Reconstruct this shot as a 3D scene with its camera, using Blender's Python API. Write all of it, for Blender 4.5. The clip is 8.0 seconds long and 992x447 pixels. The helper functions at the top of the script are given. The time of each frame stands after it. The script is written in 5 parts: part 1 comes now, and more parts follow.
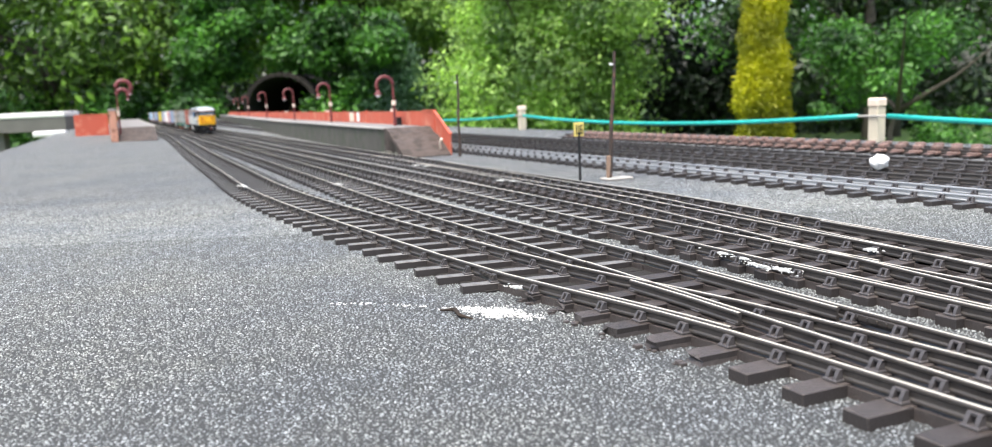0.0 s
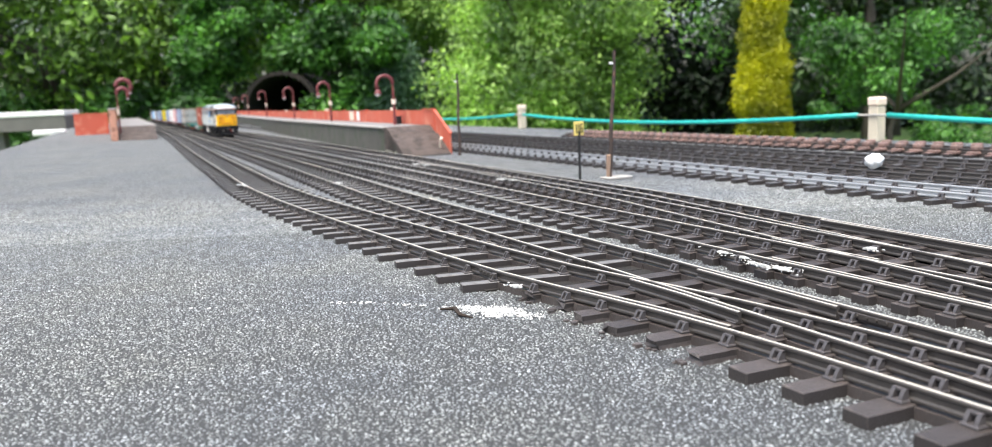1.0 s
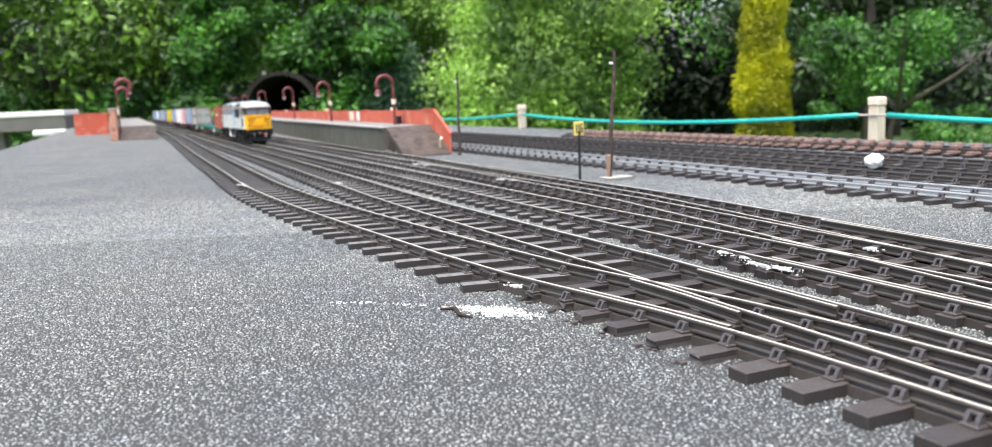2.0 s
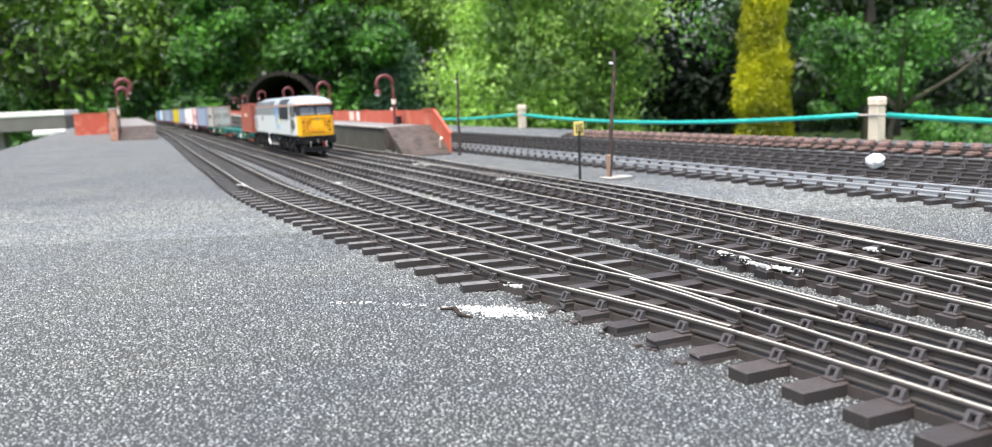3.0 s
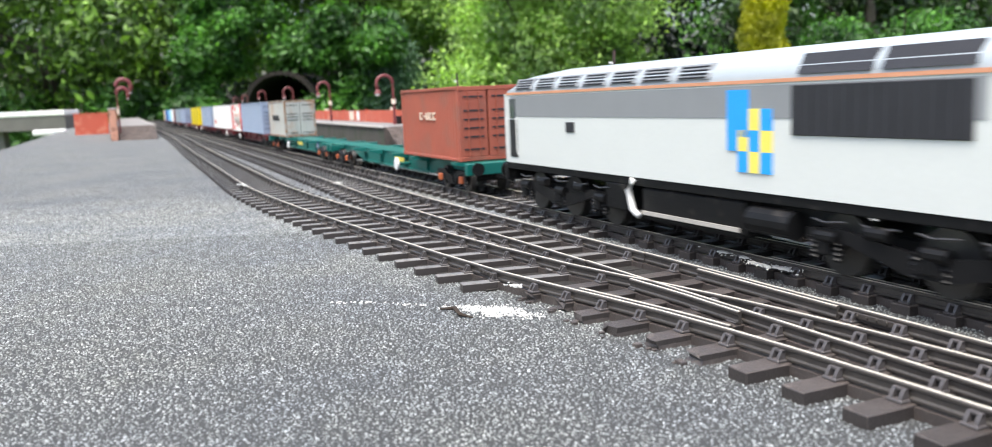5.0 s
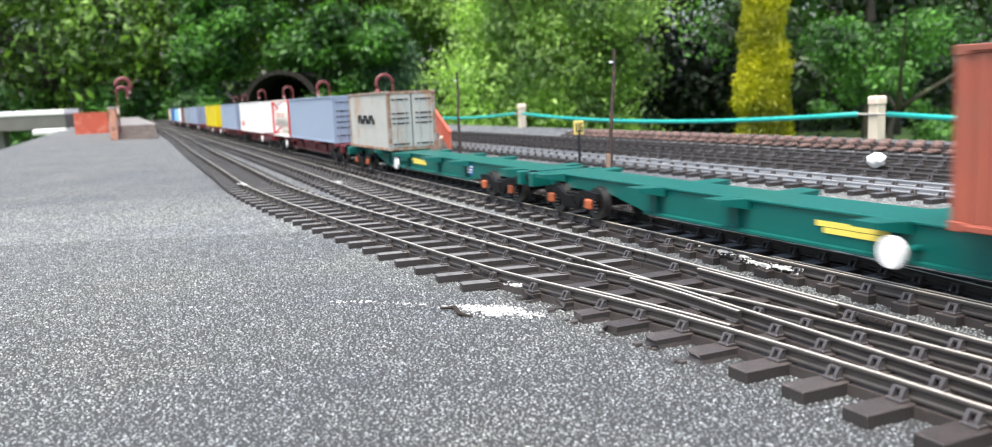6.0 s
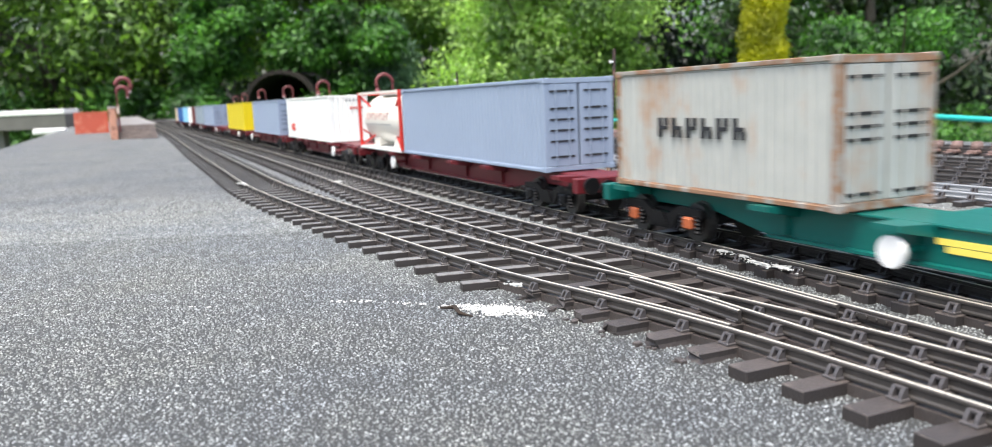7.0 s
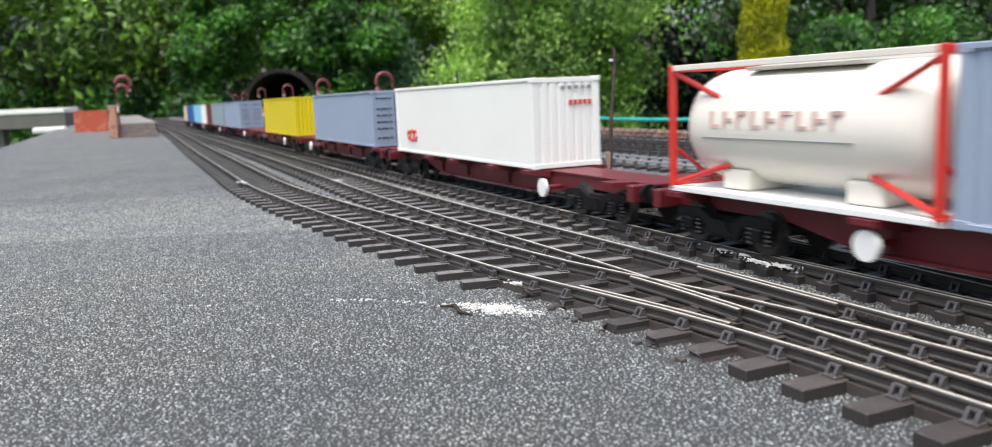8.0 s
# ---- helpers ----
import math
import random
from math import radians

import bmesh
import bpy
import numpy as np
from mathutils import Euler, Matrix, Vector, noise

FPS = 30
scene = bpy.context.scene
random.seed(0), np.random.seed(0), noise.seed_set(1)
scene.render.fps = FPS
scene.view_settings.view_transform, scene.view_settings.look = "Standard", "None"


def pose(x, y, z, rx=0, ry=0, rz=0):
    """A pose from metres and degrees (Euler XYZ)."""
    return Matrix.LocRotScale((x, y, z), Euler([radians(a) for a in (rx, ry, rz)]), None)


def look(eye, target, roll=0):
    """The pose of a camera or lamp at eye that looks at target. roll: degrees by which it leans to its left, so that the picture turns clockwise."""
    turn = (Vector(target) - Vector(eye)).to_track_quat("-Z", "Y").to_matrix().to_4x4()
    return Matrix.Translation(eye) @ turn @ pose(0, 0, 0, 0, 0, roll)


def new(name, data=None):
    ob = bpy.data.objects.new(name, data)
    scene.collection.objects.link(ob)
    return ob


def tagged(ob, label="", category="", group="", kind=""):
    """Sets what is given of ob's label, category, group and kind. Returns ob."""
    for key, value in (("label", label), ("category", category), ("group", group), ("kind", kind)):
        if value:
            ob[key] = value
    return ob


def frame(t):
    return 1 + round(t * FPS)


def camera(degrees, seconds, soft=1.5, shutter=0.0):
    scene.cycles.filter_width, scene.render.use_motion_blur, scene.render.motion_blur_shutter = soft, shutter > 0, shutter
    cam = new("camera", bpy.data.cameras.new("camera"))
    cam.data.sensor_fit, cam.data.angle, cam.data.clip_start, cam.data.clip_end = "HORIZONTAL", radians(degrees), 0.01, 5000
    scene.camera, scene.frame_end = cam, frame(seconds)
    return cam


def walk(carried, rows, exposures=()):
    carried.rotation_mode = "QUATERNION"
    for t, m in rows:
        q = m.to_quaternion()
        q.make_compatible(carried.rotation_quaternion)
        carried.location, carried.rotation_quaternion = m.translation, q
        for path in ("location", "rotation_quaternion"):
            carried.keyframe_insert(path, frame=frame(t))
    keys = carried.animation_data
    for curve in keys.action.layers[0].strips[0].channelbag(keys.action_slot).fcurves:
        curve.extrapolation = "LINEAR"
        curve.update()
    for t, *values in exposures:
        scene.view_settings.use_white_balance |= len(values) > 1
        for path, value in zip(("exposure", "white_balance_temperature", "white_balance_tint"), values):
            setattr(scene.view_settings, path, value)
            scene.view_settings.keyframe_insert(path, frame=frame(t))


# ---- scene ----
from itertools import product

# A garden model railway, 7 mm scale, 32 mm gauge. Deck surface at z = 0.
MM = 0.001
RAIL = 8.5                      # top of rail above the deck, mm
HEAD = math.atan2(-0.9178, 0.3972)   # heading of the train


def at(lat, s):
    """Plan position from the distance to the right of the deck's base line and the distance along the track, mm."""
    return (0.9178 * lat - 0.3972 * s) * MM, (0.3972 * lat + 0.9178 * s) * MM


# ---- camera ----
cam = camera(60.557, 8.0, soft=1.0, shutter=0.2)
cam.data.dof.use_dof = True
cam.data.dof.focus_distance = 0.36
cam.data.dof.aperture_fstop = 20.0


def aim(t, extra):
    p = radians(8.353 + extra)
    return t, look((0, 0, 0.0838), (0, math.cos(p), 0.0838 - math.sin(p)), -2.497)


walk(cam, [aim(0.0, 0.0), aim(0.4, 0.07), aim(2.0, 0.07), aim(4.5, 0.07), aim(5.5, 0.11), aim(6.0, 0.13), aim(6.5, 0.14),
           aim(7.0, 0.16), aim(7.5, 0.26), aim(8.0, 0.25)],
     exposures=[(0.0, 1.4, 6480, 7), (7.0, 1.38, 6480, 7), (7.5, 1.22, 6480, 7), (8.0, 0.93, 6480, 7)])

# ---- light ----
world = bpy.data.worlds.new("sky")
scene.world = world
world.use_nodes = True
wn = world.node_tree.nodes
sky = wn.new("ShaderNodeTexSky")
sky.sky_type = "NISHITA"
sky.sun_disc = False
sky.sun_elevation = radians(71)
sky.sun_rotation = radians(208)
sky.air_density = 1.0
sky.dust_density = 5.0
sky.ozone_density = 0.5
world.node_tree.links.new(sky.outputs[0], wn["Background"].inputs[0])
wn["Background"].inputs[1].default_value = 0.15
sun = new("sun", bpy.data.lights.new("sun", "SUN"))
sun.data.energy = 1.4
sun.data.angle = radians(30)
sun.data.color = (1.0, 0.99, 0.98)
sun.matrix_world = look((-1.3, -2.4, 8), (0, 0, 0))


# ---- materials ----
def nodes_of(name):
    m = bpy.data.materials.new(name)
    m.use_nodes = True
    nt = m.node_tree
    return m, nt, nt.nodes["Principled BSDF"]


def ramp(nt, source, stops):
    r = nt.nodes.new("ShaderNodeValToRGB")
    nt.links.new(source, r.inputs[0])
    el = r.color_ramp.elements
    while len(el) < len(stops):
        el.new(0.5)
    for e, (p, c) in zip(el, stops):
        e.position, e.color = p, (*c, 1)
    return r.outputs[0]


def noise_tex(nt, scale, detail=3, kind="ShaderNodeTexNoise"):
    tc = nt.nodes.new("ShaderNodeTexCoord")
    n = nt.nodes.new(kind)
    n.inputs["Scale"].default_value = scale
    if kind == "ShaderNodeTexNoise":
        n.inputs["Detail"].default_value = detail
    nt.links.new(tc.outputs["Object"], n.inputs["Vector"])
    return n


def mix(nt, a, b, fac, mode="MIX"):
    m = nt.nodes.new("ShaderNodeMix")
    m.data_type, m.blend_type = "RGBA", mode
    for sock, v in ((m.inputs[0], fac), (m.inputs[6], a), (m.inputs[7], b)):
        if isinstance(v, (int, float)):
            sock.default_value = v
        elif isinstance(v, tuple):
            sock.default_value = (*v, 1)
        else:
            nt.links.new(v, sock)
    return m.outputs[2]


def bump(nt, bsdf, height, strength, dist):
    b = nt.nodes.new("ShaderNodeBump")
    b.inputs["Strength"].default_value, b.inputs["Distance"].default_value = strength, dist
    nt.links.new(height, b.inputs["Height"])
    nt.links.new(b.outputs[0], bsdf.inputs["Normal"])


def shade(c, k):
    return tuple(min(1.0, x * k) for x in c)


def paint(name, c, rough=0.5, metal=0.0, fine=900, coarse=60, var=0.18, relief=0.15, dirt=None, dirt_amount=0.0, per=0.0):
    """A painted or moulded surface: colour varied at two scales, a little relief, optional patches of dirt."""
    m, nt, b = nodes_of(name)
    a = noise_tex(nt, coarse)
    f = noise_tex(nt, fine, 4)
    col = mix(nt, shade(c, 1 - var), shade(c, 1 + var), a.outputs[0])
    col = mix(nt, col, ramp(nt, f.outputs[0], [(0.3, (0.72, 0.72, 0.72)), (0.7, (1.12, 1.12, 1.12))]), 0.5 * min(1, var * 4), "MULTIPLY")
    if dirt:
        d = noise_tex(nt, coarse * 1.7, 6)
        lo = 0.62 - dirt_amount * 0.3
        col = mix(nt, col, dirt, ramp(nt, d.outputs[0], [(lo, (0, 0, 0)), (lo + 0.12, (1, 1, 1))]))
    if per:
        oi = nt.nodes.new("ShaderNodeObjectInfo")
        col = mix(nt, col, ramp(nt, oi.outputs["Random"], [(0, (1 - per,) * 3), (1, (1 + per,) * 3)]), 1.0, "MULTIPLY")
    nt.links.new(col, b.inputs["Base Color"])
    nt.links.new(ramp(nt, f.outputs[0], [(0.2, (rough * 0.8,) * 3), (0.8, (min(1, rough * 1.2),) * 3)]), b.inputs["Roughness"])
    b.inputs["Metallic"].default_value = metal
    bump(nt, b, f.outputs[0], relief, 0.0006)
    return m


def felt_material():
    m, nt, b = nodes_of("mineral_felt")
    v = noise_tex(nt, 1050, kind="ShaderNodeTexVoronoi")
    v2 = noise_tex(nt, 2000, kind="ShaderNodeTexVoronoi")
    big = noise_tex(nt, 9, 6)
    mid = noise_tex(nt, 60, 5)
    tone = nt.nodes.new("ShaderNodeSeparateColor")
    nt.links.new(v.outputs["Color"], tone.inputs[0])
    g = ramp(nt, tone.outputs[0], [(0.0, (0.19, 0.195, 0.198)), (0.3, (0.27, 0.277, 0.28)), (0.85, (0.38, 0.39, 0.392)), (1.0, (0.54, 0.55, 0.55))])
    g = mix(nt, g, ramp(nt, v.outputs["Distance"], [(0.3, (1.2, 1.2, 1.2)), (0.64, (0.13, 0.13, 0.13))]), 1.0, "MULTIPLY")
    g = mix(nt, g, ramp(nt, big.outputs[0], [(0.35, (0.84, 0.86, 0.89)), (0.65, (1.12, 1.10, 1.04))]), 1.0, "MULTIPLY")
    g = mix(nt, g, ramp(nt, mid.outputs[0], [(0.3, (0.86, 0.86, 0.84)), (0.7, (1.08, 1.08, 1.1))]), 1.0, "MULTIPLY")
    clot = noise_tex(nt, 260, 2)
    g = mix(nt, g, ramp(nt, clot.outputs[0], [(0.38, (0.7, 0.7, 0.7)), (0.62, (1.3, 1.3, 1.3))]), 1.0, "MULTIPLY")
    nt.links.new(g, b.inputs["Base Color"])
    b.inputs["Roughness"].default_value = 0.6
    add = nt.nodes.new("ShaderNodeMath")
    add.operation = "MULTIPLY_ADD"
    nt.links.new(v.outputs["Distance"], add.inputs[0])
    add.inputs[1].default_value = -1.0
    nt.links.new(v2.outputs["Distance"], add.inputs[2])
    bump(nt, b, add.outputs[0], 0.9, 0.0012)
    return m


def granule_material():
    """Loose slate chips: each its own grey, tinted in broad patches."""
    m, nt, b = nodes_of("slate_granules")
    gi = nt.nodes.new("ShaderNodeNewGeometry")
    big = noise_tex(nt, 9, 6)
    mid = noise_tex(nt, 60, 5)
    g = ramp(nt, gi.outputs["Random Per Island"], [(0.0, (0.055, 0.059, 0.061)), (0.3, (0.126, 0.135, 0.138)), (0.85, (0.228, 0.244, 0.249)), (1.0, (0.34, 0.36, 0.365))])
    g = mix(nt, g, ramp(nt, big.outputs[0], [(0.35, (0.84, 0.86, 0.90)), (0.65, (1.12, 1.10, 1.02))]), 1.0, "MULTIPLY")
    g = mix(nt, g, ramp(nt, mid.outputs[0], [(0.3, (0.86, 0.86, 0.84)), (0.7, (1.08, 1.08, 1.1))]), 1.0, "MULTIPLY")
    clot = noise_tex(nt, 260, 2)
    g = mix(nt, g, ramp(nt, clot.outputs[0], [(0.38, (0.66, 0.66, 0.66)), (0.62, (1.3, 1.3, 1.3))]), 1.0, "MULTIPLY")
    nt.links.new(g, b.inputs["Base Color"])
    b.inputs["Roughness"].default_value = 0.62
    b.inputs["Specular IOR Level"].default_value = 0.35
    return m


def leaf_material(name, dark, light, warm=0.3):
    m, nt, b = nodes_of(name)
    gi = nt.nodes.new("ShaderNodeNewGeometry")
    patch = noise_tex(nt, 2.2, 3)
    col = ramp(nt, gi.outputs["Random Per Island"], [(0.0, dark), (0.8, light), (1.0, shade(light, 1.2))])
    # Soft lit and shaded masses, painted over the leaves by coarse noise.
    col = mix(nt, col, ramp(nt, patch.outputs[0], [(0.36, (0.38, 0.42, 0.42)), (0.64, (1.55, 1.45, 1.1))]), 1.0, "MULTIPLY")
    nt.links.new(col, b.inputs["Base Color"])
    b.inputs["Roughness"].default_value = 0.5
    t = nt.nodes.new("ShaderNodeBsdfTranslucent")
    nt.links.new(mix(nt, col, (1.35, 1.45, 0.75), 1.0, "MULTIPLY"), t.inputs[0])
    ms = nt.nodes.new("ShaderNodeMixShader")
    ms.inputs[0].default_value = warm
    nt.links.new(b.outputs[0], ms.inputs[1])
    nt.links.new(t.outputs[0], ms.inputs[2])
    nt.links.new(ms.outputs[0], nt.nodes["Material Output"].inputs[0])
    return m


FELT = felt_material()
GRANULE = granule_material()
# Near-black: carries the shade between the sleepers as well as dirt.
SHADED_GRIT = paint("shaded_grit", (0.014, 0.012, 0.010), 0.9, fine=900, coarse=90, var=0.5, relief=0.8)
BITUMEN = paint("bitumen", (0.032, 0.033, 0.034), 0.8, fine=1500, coarse=90, var=0.3)
SLEEPER = paint("sleeper_plastic", (0.06, 0.05, 0.046), 0.45, fine=1500, coarse=120, var=0.3, relief=0.5, dirt=(0.085, 0.072, 0.064), dirt_amount=0.15, per=0.2)
# Weathered grey for plain-track tops, with the skylight on them painted in.
SLEEPER_WORN_LIT = paint("sleeper_weathered_lit", (0.15, 0.145, 0.142), 0.5, fine=1500, coarse=120, var=0.25, relief=0.4, dirt=(0.07, 0.06, 0.055), dirt_amount=0.2, per=0.2)
# Darker copy of the plastic: painted shade for the sleeper sides.
SLEEPER_SHADE = paint("sleeper_side_shade", (0.036, 0.03, 0.028), 0.55, fine=1500, coarse=120, var=0.3, relief=0.4)
CHAIR = paint("chair_plastic", (0.075, 0.068, 0.068), 0.35, fine=2000, coarse=200, var=0.2)
RAILSIDE = paint("rail_side", (0.072, 0.064, 0.058), 0.36, 0.3, fine=1200, coarse=70, var=0.3)
# Polished steel; the reflected sky is put into the pale base colour.
RAILTOP = paint("rail_head", (0.64, 0.59, 0.50), 0.35, 0.3, fine=900, coarse=40, var=0.2, relief=0.05)
SILVER = paint("rail_bright", (0.40, 0.41, 0.42), 0.33, 0.3, fine=700, coarse=30, var=0.18)
SLEEPER_GREY = paint("sleeper_dark", (0.085, 0.085, 0.088), 0.6, var=0.25, per=0.2)
SLEEPER_BROWN = paint("sleeper_brown", (0.19, 0.12, 0.10), 0.65, var=0.25, per=0.2)
RUST = paint("rusty_iron", (0.055, 0.04, 0.034), 0.75, 0.2, coarse=90, var=0.4, dirt=(0.14, 0.075, 0.05), dirt_amount=0.3)
STONE = paint("platform_stone", (0.085, 0.08, 0.068), 0.85, coarse=22, fine=180, var=0.4, relief=0.6, dirt=(0.06, 0.07, 0.045), dirt_amount=0.5)
COPING = paint("coping", (0.38, 0.36, 0.33), 0.8, coarse=25, var=0.2)
TAN = paint("ramp_surface", (0.078, 0.058, 0.049), 0.9, coarse=40, fine=400, var=0.35, relief=0.6, dirt=(0.045, 0.034, 0.028), dirt_amount=0.5)
TARMAC = paint("platform_surface", (0.20, 0.19, 0.185), 0.85, coarse=15, fine=600, var=0.15)
REDFENCE = paint("red_fence_paint", (0.50, 0.10, 0.055), 0.6, coarse=18, fine=500, var=0.14, dirt=(0.55, 0.19, 0.12), dirt_amount=0.3)
SALMON = paint("salmon_paint", (0.55, 0.27, 0.18), 0.6, coarse=40, var=0.25, dirt=(0.2, 0.09, 0.06), dirt_amount=0.35)
MAROON = paint("maroon_paint", (0.16, 0.035, 0.035), 0.4, var=0.2)
CREAM = paint("cream_paint", (0.75, 0.62, 0.50), 0.5, var=0.1)
WHITE = paint("white_paint", (0.80, 0.80, 0.78), 0.5, var=0.06)
POSTWOOD = paint("post_cream", (0.62, 0.55, 0.42), 0.7, coarse=40, var=0.15, relief=0.4)
HOSE = paint("green_rope", (0.02, 0.40, 0.34), 0.45, var=0.15)
GUANO = paint("bird_dropping", (0.5, 0.5, 0.475), 0.8, fine=700, coarse=120, var=0.12, relief=0.5)
BROWN = paint("brown_bits", (0.028, 0.018, 0.011), 0.95, var=0.3)
ORANGE = paint("orange_paint", (0.42, 0.105, 0.035), 0.5, var=0.15)
YELLOWSIGN = paint("yellow_plate", (0.72, 0.58, 0.16), 0.6, var=0.15)
BLACK = paint("black_paint", (0.012, 0.012, 0.013), 0.45, var=0.3)
BOARD = paint("weathered_board", (0.13, 0.125, 0.115), 0.85, coarse=8, var=0.3)
GRASS = paint("lawn", (0.07, 0.13, 0.02), 0.9, fine=60, coarse=3, var=0.4, relief=0.8)
BRICK = paint("portal_stone", (0.016, 0.012, 0.008), 0.9, coarse=9, fine=120, var=0.4, relief=0.6)
BARK = paint("bark", (0.06, 0.05, 0.038), 0.9, fine=120, coarse=14, var=0.4, relief=0.8)
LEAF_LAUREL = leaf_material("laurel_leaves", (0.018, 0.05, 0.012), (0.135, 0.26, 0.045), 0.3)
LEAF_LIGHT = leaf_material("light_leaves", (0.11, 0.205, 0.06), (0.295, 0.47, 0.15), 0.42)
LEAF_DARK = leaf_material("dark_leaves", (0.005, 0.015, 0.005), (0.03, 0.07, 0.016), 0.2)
# Shaded copy of the dark leaves: gaps between trees painted near black.
LEAF_DEEP_SHADE = leaf_material("deep_shade_leaves", (0.003, 0.010, 0.004), (0.014, 0.036, 0.010), 0.15)
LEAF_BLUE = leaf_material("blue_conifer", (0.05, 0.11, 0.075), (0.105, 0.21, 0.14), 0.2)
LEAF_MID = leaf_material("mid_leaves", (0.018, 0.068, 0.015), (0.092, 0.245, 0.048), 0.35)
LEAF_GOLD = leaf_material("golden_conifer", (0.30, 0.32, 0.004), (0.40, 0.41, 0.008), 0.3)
# Near-black lining colour: the tunnel's inner darkness is painted in.
DARKVOID = paint("tunnel_darkness", (0.006, 0.006, 0.006), 0.95, var=0.1)


# ---- mesh helpers, millimetres in, metres out ----
def bx(bm, x0, x1, y0, y1, z0, z1, bevel=0.0):
    m = Matrix.Translation(((x0 + x1) / 2 * MM, (y0 + y1) / 2 * MM, (z0 + z1) / 2 * MM)) @ Matrix.Diagonal(
        (abs(x1 - x0) * MM, abs(y1 - y0) * MM, abs(z1 - z0) * MM, 1))
    r = bmesh.ops.create_cube(bm, size=1, matrix=m)
    if bevel:
        es = {e for v in r["verts"] for e in v.link_edges}
        bmesh.ops.bevel(bm, geom=list(es), offset=bevel * MM, segments=1, affect="EDGES")
    return bm


def cyl(bm, p, q, r, seg=12, r2=None):
    a, b = Vector(p) * MM, Vector(q) * MM
    d = b - a
    m = Matrix.Translation((a + b) / 2) @ d.to_track_quat("Z", "Y").to_matrix().to_4x4()
    bmesh.ops.create_cone(bm, cap_ends=True, segments=seg, radius1=r * MM, radius2=(r if r2 is None else r2) * MM, depth=d.length, matrix=m)
    return bm


def tube(bm, pts, r, seg=8):
    """A bent round bar through points."""
    pts = [Vector(p) * MM for p in pts]
    rings = []
    for i, p in enumerate(pts):
        d = (pts[min(i + 1, len(pts) - 1)] - pts[max(i - 1, 0)]).normalized()
        side = d.cross(Vector((0.31, 0.2, 0.93))).normalized()
        up = side.cross(d)
        rr = (r[i] if isinstance(r, (list, tuple)) else r) * MM
        rings.append([bm.verts.new(p + (side * math.cos(a) + up * math.sin(a)) * rr) for a in (2 * math.pi * k / seg for k in range(seg))])
    for u, v in zip(rings, rings[1:]):
        for k in range(seg):
            bm.faces.new((u[k], u[(k + 1) % seg], v[(k + 1) % seg], v[k]))
    bm.faces.new(rings[0][::-1])
    bm.faces.new(rings[-1])
    return bm


def loft(bm, sections, caps=True):
    """Skin between closed rings of points, mm."""
    rings = [[bm.verts.new(Vector(p) * MM) for p in sec] for sec in sections]
    n = len(rings[0])
    for u, v in zip(rings, rings[1:]):
        for k in range(n):
            bm.faces.new((u[k], u[(k + 1) % n], v[(k + 1) % n], v[k]))
    if caps:
        bm.faces.new(rings[0][::-1])
        bm.faces.new(rings[-1])
    bmesh.ops.recalc_face_normals(bm, faces=bm.faces[:])
    return bm


def prism(bm, pts, y0, y1):
    """A polygon in x and z, drawn out along y."""
    return loft(bm, [[(x, y0, z) for x, z in pts], [(x, y1, z) for x, z in pts]])


def mesh_of(name, bm, material, smooth=False):
    me = bpy.data.meshes.new(name)
    bm.to_mesh(me)
    bm.free()
    me.materials.append(material)
    if smooth:
        for p in me.polygons:
            p.use_smooth = True
    return me


def part(name, bm, material, parent, label="", smooth=False):
    ob = new(name, mesh_of(name, bm, material, smooth))
    ob.parent = parent
    return tagged(ob, label) if label else ob


def thing(name, label, category, m=None, group="", kind=""):
    ob = new(name)
    ob.empty_display_size = 0.02
    if m is not None:
        ob.matrix_world = m
    return tagged(ob, label, category, group, kind)


def solid(name, bm, material, label, category, m=None, group="", kind="", smooth=False):
    ob = new(name, mesh_of(name, bm, material, smooth))
    if m is not None:
        ob.matrix_world = m
    return tagged(ob, label, category, group, kind)


def nb():
    return bmesh.new()


def on_deck(lat, s, z=0.0, turn=0.0):
    """Pose with x along the train's heading and -y towards the base line."""
    x, y = at(lat, s)
    return pose(x, y, z * MM, 0, 0, math.degrees(HEAD) + turn)


def plan(bm, pts, z0, z1):
    """A slab with the outline (lat, s)."""
    low = [(*[c / MM for c in at(a, b)], z0) for a, b in pts]
    return loft(bm, [low, [(x, y, z1) for x, y, _ in low]])


# ---- ground and deck ----
bm = nb()
bmesh.ops.create_grid(bm, x_segments=40, y_segments=40, size=80)
for v in bm.verts:
    v.co.z = -0.75 + 0.05 * noise.noise(v.co * 0.3)
solid("ground", bm, GRASS, "mown green lawn round the railway deck", "lawn", kind="structure")

bm = plan(nb(), [(-275, -2700), (995, -2700), (995, 9000), (-330, 9000)], -28, 0)
solid("deck", bm, FELT, "raised deck covered in grey mineral roofing felt", "deck", kind="structure")
bm = plan(nb(), [(-255, -2690), (975, -2690), (975, 8990), (-310, 8990)], -130, -28.5)
solid("deck_frame", bm, BOARD, "weathered timber frame below the felt deck", "deck frame", kind="structure")


